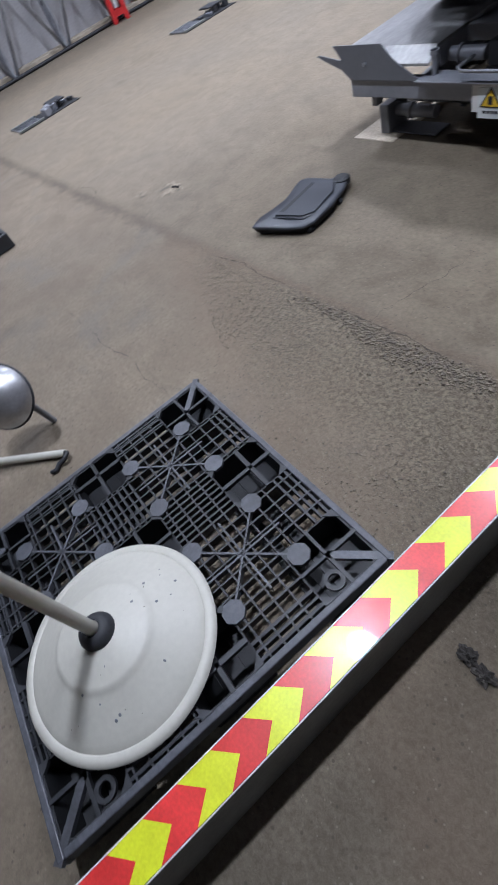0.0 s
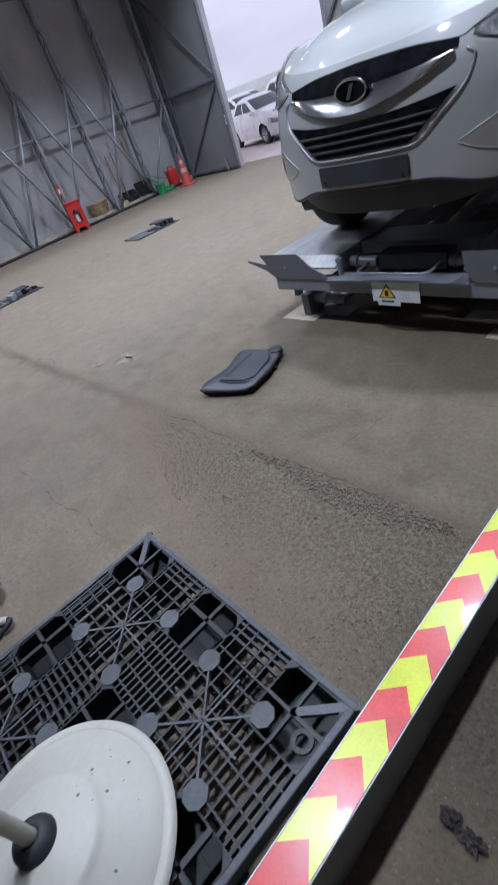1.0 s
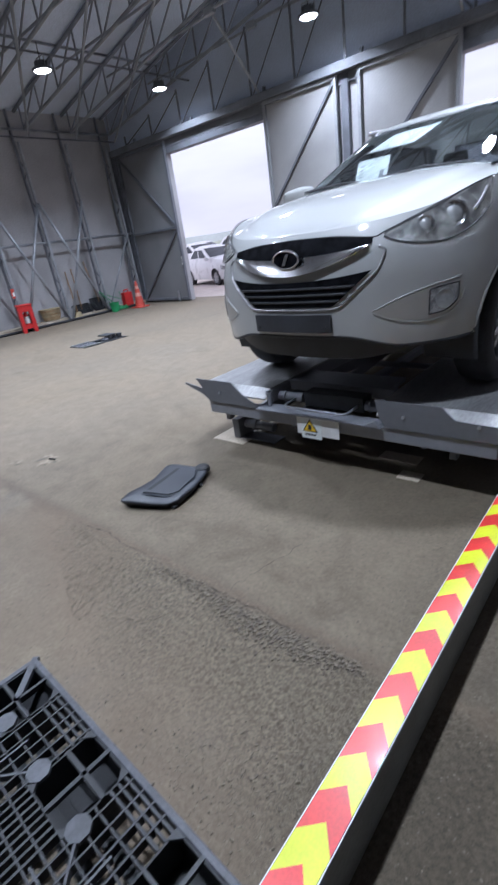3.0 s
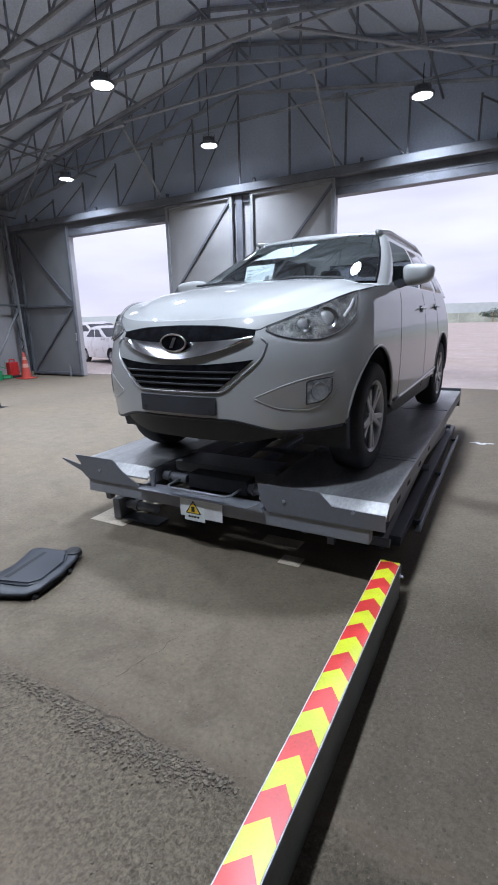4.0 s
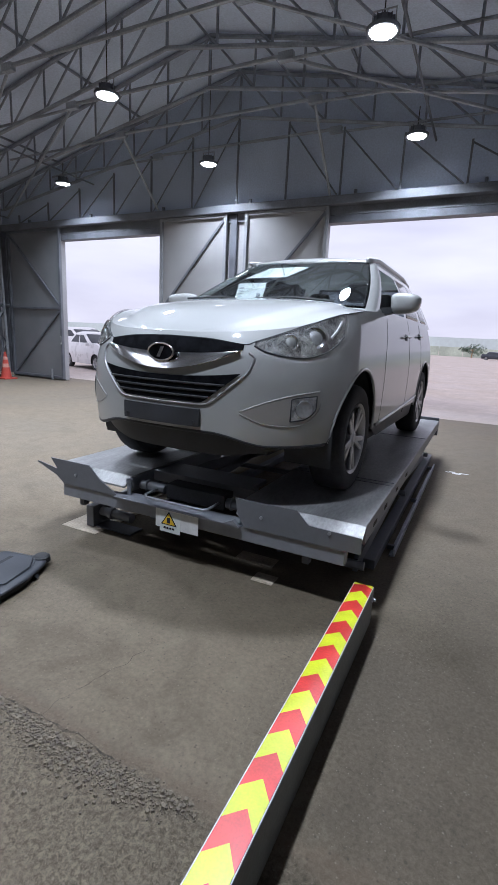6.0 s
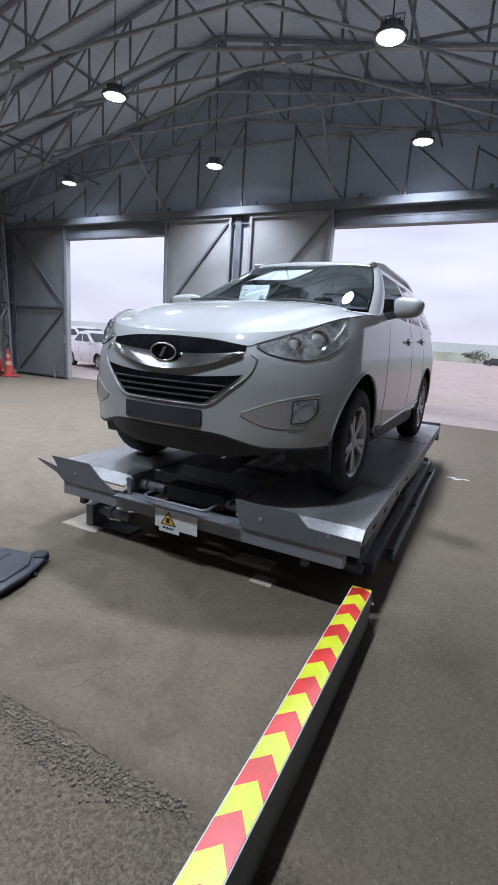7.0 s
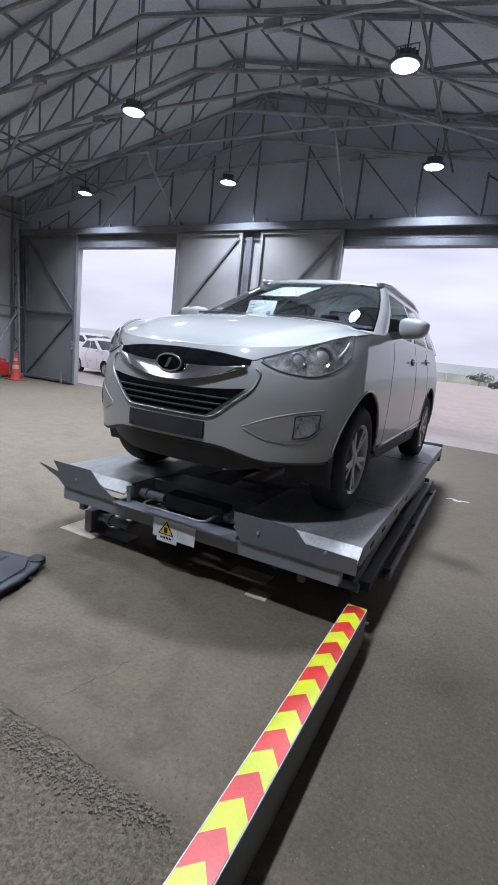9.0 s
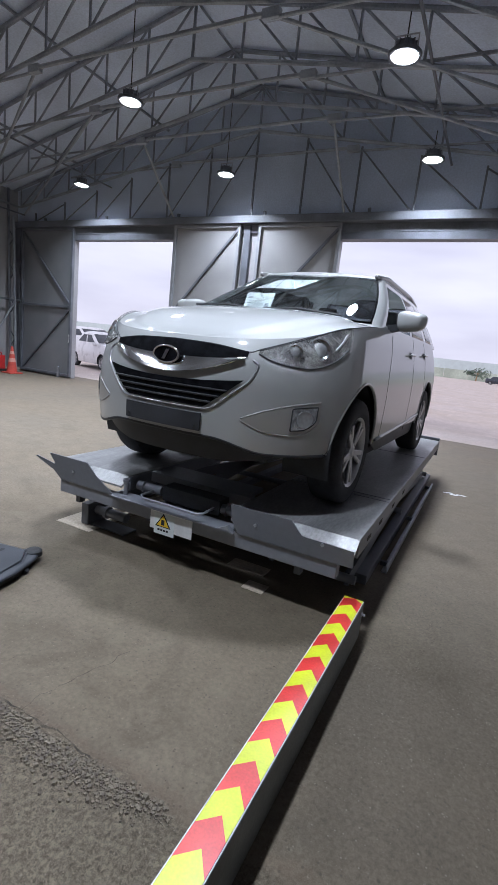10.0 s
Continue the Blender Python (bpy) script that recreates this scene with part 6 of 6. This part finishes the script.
# ---- things along the west wall ----
def extinguisher_stand():
    s = thing("extinguisher_stand", "red plastic stand holding a fire extinguisher by the wall", "stand", pose(-12.1, 3.33, 0, 0, 0, 72) @ Matrix.Scale(0.87, 4))
    for x in (-0.19, 0.19):
        bm = bmesh.new()
        prism(bm, [(-0.17, 0), (-0.11, 0), (-0.07, 0.12), (0.07, 0.12), (0.11, 0), (0.17, 0), (0.13, 0.78), (-0.13, 0.78)], 0, x - 0.015, x + 0.015)
        part("side_panel", bm, M_REDPL, s)
    for y in (-0.15, 0.15):
        bm = bmesh.new()
        k = 1 if y > 0 else -1
        prism(bm, [(-0.19, 0.0), (-0.12, 0.0), (-0.10, 0.12), (0.10, 0.12), (0.12, 0.0), (0.19, 0.0), (0.19, 0.76), (0.10, 0.76), (0.10, 0.24), (-0.10, 0.24), (-0.10, 0.60), (0.098, 0.60), (0.098, 0.76), (-0.19, 0.76)], 1, y - 0.012, y + 0.012)
        part("front_panel", bm, M_REDPL, s)
    bm = bmesh.new()
    box(bm, -0.22, 0.22, -0.18, 0.18, 0.76, 0.81, 0.012)
    part("top", bm, M_REDPL, s)
    bm = bmesh.new()
    lathe(bm, [(0, 0.14), (0.065, 0.14), (0.07, 0.16), (0.07, 0.50), (0.05, 0.56), (0.02, 0.58), (0.02, 0.63), (0, 0.63)], 24)
    part("extinguisher", bm, M_REDPL, s, sharp=40)
    bm = bmesh.new()
    lathe(bm, [(0.0712, 0.26), (0.0712, 0.46)], 24)
    part("white_label", bm, M_SIGN, s)


def basket_stack():
    c = thing("basket", "stack of shallow tan baskets on the wall plinth", "basket", pose(-12.68, 4.3, 0.10, 0, 0, 70))
    for z, a, k in ((0.0, 0, 0.92), (0.09, 9, 1.0), (0.18, -6, 1.06)):
        bm = bmesh.new()
        lathe(bm, [(0, 0.004), (0.19, 0.004), (0.205, 0.03), (0.235, 0.125), (0.25, 0.14), (0.252, 0.128), (0.225, 0.12), (0.195, 0.02), (0, 0.014)], 32, Matrix.Translation((0, 0, z)) @ Matrix.Rotation(radians(a), 4, "Z") @ Matrix.Diagonal((k * 1.15, k * 0.72, 1, 1)))
        shell = part("shell", bm, M_CARD, c, sharp=40)
        for h, rr in ((0.045, 0.214), (0.085, 0.226)):
            bm = bmesh.new()
            hose(bm, [(k * 1.15 * rr * math.cos(t), k * 0.72 * rr * math.sin(t), z + h) for t in np.arange(28) * math.pi / 14], 0.007, 6, True)
            part("band", bm, M_WOOD, shell, smooth=True)


def cone_thing():
    c = thing("traffic_cone", "faded orange traffic cone with pale bands beside the door", "cone", pose(-11.75, 6.7, 0) @ Matrix.Scale(1.08, 4))
    bm = bmesh.new()
    box(bm, -0.19, 0.19, -0.19, 0.19, 0, 0.035, 0.01)
    part("base", bm, M_ORANGE, c)
    prof = lambda z: 0.135 - 0.11 * (z - 0.035) / 0.67
    for z0, z1, mat in ((0.035, 0.30, M_ORANGE), (0.30, 0.40, M_FADED), (0.40, 0.50, M_ORANGE), (0.50, 0.58, M_FADED), (0.58, 0.705, M_ORANGE)):
        bm = bmesh.new()
        lathe(bm, [(prof(z0), z0), (prof(z1), z1), (prof(z1) - 0.01, z1), (prof(z0) - 0.01, z0)], 28)
        part("band" if mat is M_FADED else "cone_body", bm, mat, c, sharp=40)


def wall_clutter():
    for y, lean, mat, ln in ((4.96, 0.14, M_WOOD, 1.3),):
        b = thing("broom", "wooden-handled broom leaning on the shed wall", "broom", pose(XL + 0.42, y, 0), "brooms")
        bm = bmesh.new()
        rod(bm, (0.08, 0, 0.10), (-0.28, lean, ln), 0.014, 8)
        part("handle", bm, mat, b, sharp=40)
        bm = bmesh.new()
        prism(bm, [(-0.12, 0.05), (0.12, 0.05), (0.07, 0.20), (-0.07, 0.20)], 0, 0.05, 0.12)
        part("head", bm, M_CARD, b)
    for y0, y1, z1, lean, ln in ((5.03, 5.60, 0.36, 0.05, 1.25), (5.64, 6.28, 0.46, -0.14, 1.4)):
        v = thing("snow_shovel", "broad black plastic snow shovel leaning on the wall", "shovel", pose(XL + 0.33, 0, 0.10), "snow shovels")
        bm = bmesh.new()
        ys = np.linspace(y0, y1, 9)
        sheet(bm, [[(-0.22 * t - 0.05 * math.sin(math.pi * t), y, (z1 - 0.10) * t) for y in ys] for t in np.linspace(0, 1, 7)])
        bmesh.ops.solidify(bm, geom=list(bm.faces), thickness=0.012)
        blade = part("blade", bm, M_BLACK, v, smooth=True, sharp=40)
        for k in range(1, 6):
            bm = bmesh.new()
            y = y0 + (y1 - y0) * k / 6
            bar(bm, (-0.015, y, 0.04), (-0.19, y, z1 - 0.14), 0.016, 0.02)
            part("rib", bm, M_BLACK, blade)
        bm = bmesh.new()
        rod(bm, (-0.16, (y0 + y1) / 2, z1 - 0.25), (-0.30, (y0 + y1) / 2 + lean, ln), 0.014, 8)
        part("handle", bm, M_WOOD, v, sharp=40)
    g = thing("green_hose_coil", "tangled green garden hose and bucket in the corner", "hose", pose(-12.25, 6.36, 0))
    bm = bmesh.new()
    pts = [((0.16 + 0.03 * math.sin(3 * a)) * math.cos(a), (0.2 + 0.02 * math.cos(2 * a)) * math.sin(a), 0.03 + 0.02 * a / 6.28 + 0.015 * math.sin(5 * a)) for a in np.arange(0, 25, 0.35)]
    hose(bm, pts, 0.016, 6)
    part("coil", bm, M_GREEN, g, smooth=True)
    bm = bmesh.new()
    hose(bm, [(0.1, -0.1, 0.1), (-0.1, -0.3, 0.35), (-0.28, -0.5, 0.62), (-0.2, -0.2, 0.45), (-0.05, 0.1, 0.3), (-0.3, 0.25, 0.5)], 0.012, 6)
    part("loose_end", bm, M_GREEN, g, smooth=True)
    bm = bmesh.new()
    lathe(bm, [(0, 0.0), (0.11, 0.0), (0.14, 0.26), (0.15, 0.265), (0.13, 0.26), (0.105, 0.01), (0, 0.01)], 24, Matrix.Translation((0.12, -0.3, 0.0)))
    part("bucket", bm, M_GREEN, g, sharp=40)
    s = thing("red_canister", "red plastic canister standing in the corner", "canister", pose(-12.4, 6.75, 0))
    bm = bmesh.new()
    box(bm, -0.10, 0.10, -0.15, 0.15, 0.06, 0.46, 0.03)
    part("body", bm, M_REDPL, s)
    bm = bmesh.new()
    hose(bm, [(0, -0.08, 0.45), (0, -0.08, 0.53), (0, 0.08, 0.53), (0, 0.08, 0.45)], 0.018, 8)
    part("handle", bm, M_REDPL, s)
    t = thing("column_tag", "small orange and white notice tied to a wall column", "notice", pose(XL + 0.46, COLUMN_Y[3] - 0.045, 0.98))
    bm = bmesh.new()
    box(bm, -0.004, 0.004, -0.06, 0.06, -0.12, 0.12, 0.002)
    part("board", bm, M_ORANGE, t)
    bm = bmesh.new()
    box(bm, 0.0045, 0.006, -0.035, 0.035, -0.07, 0.03)
    part("bar", bm, M_SIGN, t)


def floor_pit(x, y):
    """A shallow roller pit, its depth only a black bed on the floor, filled with black blocks and a grating."""
    p = thing("floor_pit", "dark roller pit frame in the floor with grating and rubble", "pit", pose(x, y, 0), "floor pits")
    bm = bmesh.new()
    # black sheet on the floor, for the shade down in the pit
    box(bm, -0.26, 0.26, -0.50, 0.50, 0.003, 0.008)
    part("bed", bm, M_POCKET, p)
    for k in range(7):
        bm = bmesh.new()
        box(bm, -0.22, 0.20, -0.50 + 0.055 * k, -0.487 + 0.055 * k, 0.008, 0.03, 0.003)
        part("grate_bar", bm, M_LIFT2, p)
    bm = bmesh.new()
    box(bm, -0.24, -0.2, -0.52, -0.1, 0.008, 0.032, 0.003)
    part("grate_edge", bm, M_BARRIER, p)
    bm = bmesh.new()
    box(bm, 0.20, 0.24, -0.52, -0.1, 0.008, 0.032, 0.003)
    part("grate_edge", bm, M_BARRIER, p)
    for k in range(6):
        bm = bmesh.new()
        a, b = random.uniform(-0.2, 0.1), -0.06 + 0.09 * k
        box(bm, a, a + random.uniform(0.1, 0.2), b, b + random.uniform(0.05, 0.09), 0.008, random.uniform(0.04, 0.10), 0.008)
        bmesh.ops.rotate(bm, verts=bm.verts, cent=(a, b, 0), matrix=Matrix.Rotation(random.uniform(-0.3, 0.3), 3, "Z"))
        part("block", bm, random.choice((M_BLACK, M_LIFT2, M_DARKSTEEL)), p)
    bm = bmesh.new()
    box(bm, -0.20, 0.10, 0.10, 0.34, 0.075, 0.10, 0.01)
    part("lid", bm, M_BLACK, p)


extinguisher_stand()
basket_stack()
cone_thing()
wall_clutter()
floor_pit(-8.05, -0.22)
floor_pit(-7.98, 2.74)

# concrete pads and steel strips let into the floor at the lift
for name, label, q, mat in (("floor_pad", "pale square concrete pad under the lift", (-2.23, -1.90, 0.08, 0.67), M_CONC), ("floor_pad", "thin pale concrete strip under the lift", (-0.86, -0.59, 0.30, 0.42), M_CONC), ("floor_pad", "small pale concrete patch under the lift", (-0.64, -0.50, 0.09, 0.20), M_CONC)):
    bm = bmesh.new()
    box(bm, q[0], q[1], q[2], q[3], -0.01, 0.004, 0.002)
    tagged(done(name, bm, mat), label, "pad", kind="structure")
bm = bmesh.new()
for k in range(5):
    lathe(bm, [(0, 0.0035), (0.016 + 0.012 * (k % 2), 0.003), (0.026 + 0.014 * (k % 3), 0.0005)], 9, Matrix.Translation((0.24 + 0.05 * k, 3.66 + 0.03 * math.sin(k * 2.2), 0.0)) @ Matrix.Diagonal((1, 0.6, 1, 1)))
tagged(done("paint_spill", bm, M_SIGN), "small white paint spill on the floor", "spill")

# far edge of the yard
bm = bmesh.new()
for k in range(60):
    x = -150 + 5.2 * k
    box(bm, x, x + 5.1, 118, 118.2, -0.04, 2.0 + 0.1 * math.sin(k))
tagged(done("far_fence", bm, M_FENCE), "green fence at the far edge of the yard, paled for haze", "fence", kind="structure")


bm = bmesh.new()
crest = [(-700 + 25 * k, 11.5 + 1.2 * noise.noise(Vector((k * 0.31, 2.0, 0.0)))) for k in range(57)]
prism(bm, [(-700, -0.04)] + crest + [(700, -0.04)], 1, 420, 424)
tagged(done("backdrop", bm, M_HILL), "low green rise on the horizon, paled for haze", "hill", kind="structure")

def far_tree(x, y, h):
    t = thing("far_tree", "small leafy tree at the far fence", "tree", pose(x, y, 0), "far trees")
    bm = bmesh.new()
    rod(bm, (0, 0, -0.04), (0.1, 0, h * 0.6), 0.16, 8, 0.06)
    for k in range(5):
        a = k * 1.3
        rod(bm, (0.05, 0, h * 0.35), (h * 0.28 * math.cos(a), h * 0.28 * math.sin(a), h * 0.75), 0.05, 6, 0.02)
    part("trunk", bm, M_WOOD, t)
    bm = bmesh.new()
    for k in range(420):
        d = Vector((random.gauss(0, 1), random.gauss(0, 1), random.gauss(0, 0.8))).normalized() * random.uniform(0.3, 1.0) ** 0.6
        c = Vector((d.x * h * 0.8 + 0.5 * math.sin(k), d.y * h * 0.5, h * 0.55 + d.z * h * 0.36 * (1 + 0.35 * math.sin(3 * d.x))))
        u, v = Vector((random.gauss(0, 1), random.gauss(0, 1), random.gauss(0, 1))).normalized() * 0.22, Vector((random.gauss(0, 1), random.gauss(0, 1), random.gauss(0, 1))).normalized() * 0.16
        bm.faces.new([bm.verts.new(c + p) for p in (u, v, -u, -v)])
    part("crown", bm, M_LEAF, t)


for x, y, h in ((-2.4, 113, 3.1),):
    far_tree(x, y, h)

# loose gravel along the broken joint and over the worn stretch
def gravel():
    verts, faces = [], []
    rng = np.random.RandomState(4)

    def stone(x, y, r):
        base = len(verts)
        a0 = rng.uniform(0, 6.28)
        for k in range(5):
            a = a0 + k * 1.2566
            verts.append((x + r * math.cos(a) * rng.uniform(0.7, 1.2), y + r * math.sin(a) * rng.uniform(0.7, 1.2), -0.002))
        for k in range(5):
            a = a0 + 0.4 + k * 1.2566
            verts.append((x + 0.6 * r * math.cos(a) * rng.uniform(0.7, 1.2), y + 0.6 * r * math.sin(a) * rng.uniform(0.7, 1.2), r * rng.uniform(0.5, 0.9)))
        for k in range(5):
            j = (k + 1) % 5
            faces.append((base + k, base + j, base + 5 + j, base + 5 + k))
        faces.append(tuple(base + 5 + k for k in range(5)))
    for _ in range(1900):
        x = -1.40 + 1.28 * rng.beta(2.6, 1.9)
        y = -1.285 - abs(rng.normal(0, 0.040)) * (0.4 + 1.2 * max(0.0, 1 - abs(x + 0.58) / 0.45)) + rng.normal(0, 0.012)
        stone(x, y, 0.003 + 0.014 * rng.beta(1.1, 4.2))
    for _ in range(13000):
        x, y = rng.uniform(-2.2, 0.0), -1.30 - 0.85 * rng.beta(1.0, 1.9)
        if y + 0.4 * x < -2.3 or noise.noise(Vector((x * 2.3, y * 2.3, 3.0))) + 0.5 * noise.noise(Vector((x * 9, y * 9, 1.0))) < rng.uniform(-0.2, 0.6):
            continue
        stone(x, y, 0.0020 + 0.0078 * rng.beta(1.0, 5))
    for _ in range(2600):
        x, y = rng.uniform(-4.5, 2.4), rng.uniform(-3.4, 3.0)
        stone(x, y, 0.0015 + 0.005 * rng.beta(1.0, 6))
    # crumbs on the trodden slab before the lift and beyond the barrier
    for x0, x1, y0, y1, count in ((-1.9, 0.05, -1.2, 0.25, 1300), (0.15, 1.6, -2.2, 0.8, 900)):
        for _ in range(count):
            stone(rng.uniform(x0, x1), y1 - (y1 - y0) * rng.beta(1.0, 1.3), 0.0014 + 0.0052 * rng.beta(1.0, 6))
    me = bpy.data.meshes.new("gravel")
    me.from_pydata(verts, [], faces)
    me.materials.append(M_STONE)
    tagged(new("gravel", me), "loose gravel and grit on the worn floor", "gravel", kind="stuff")


gravel()
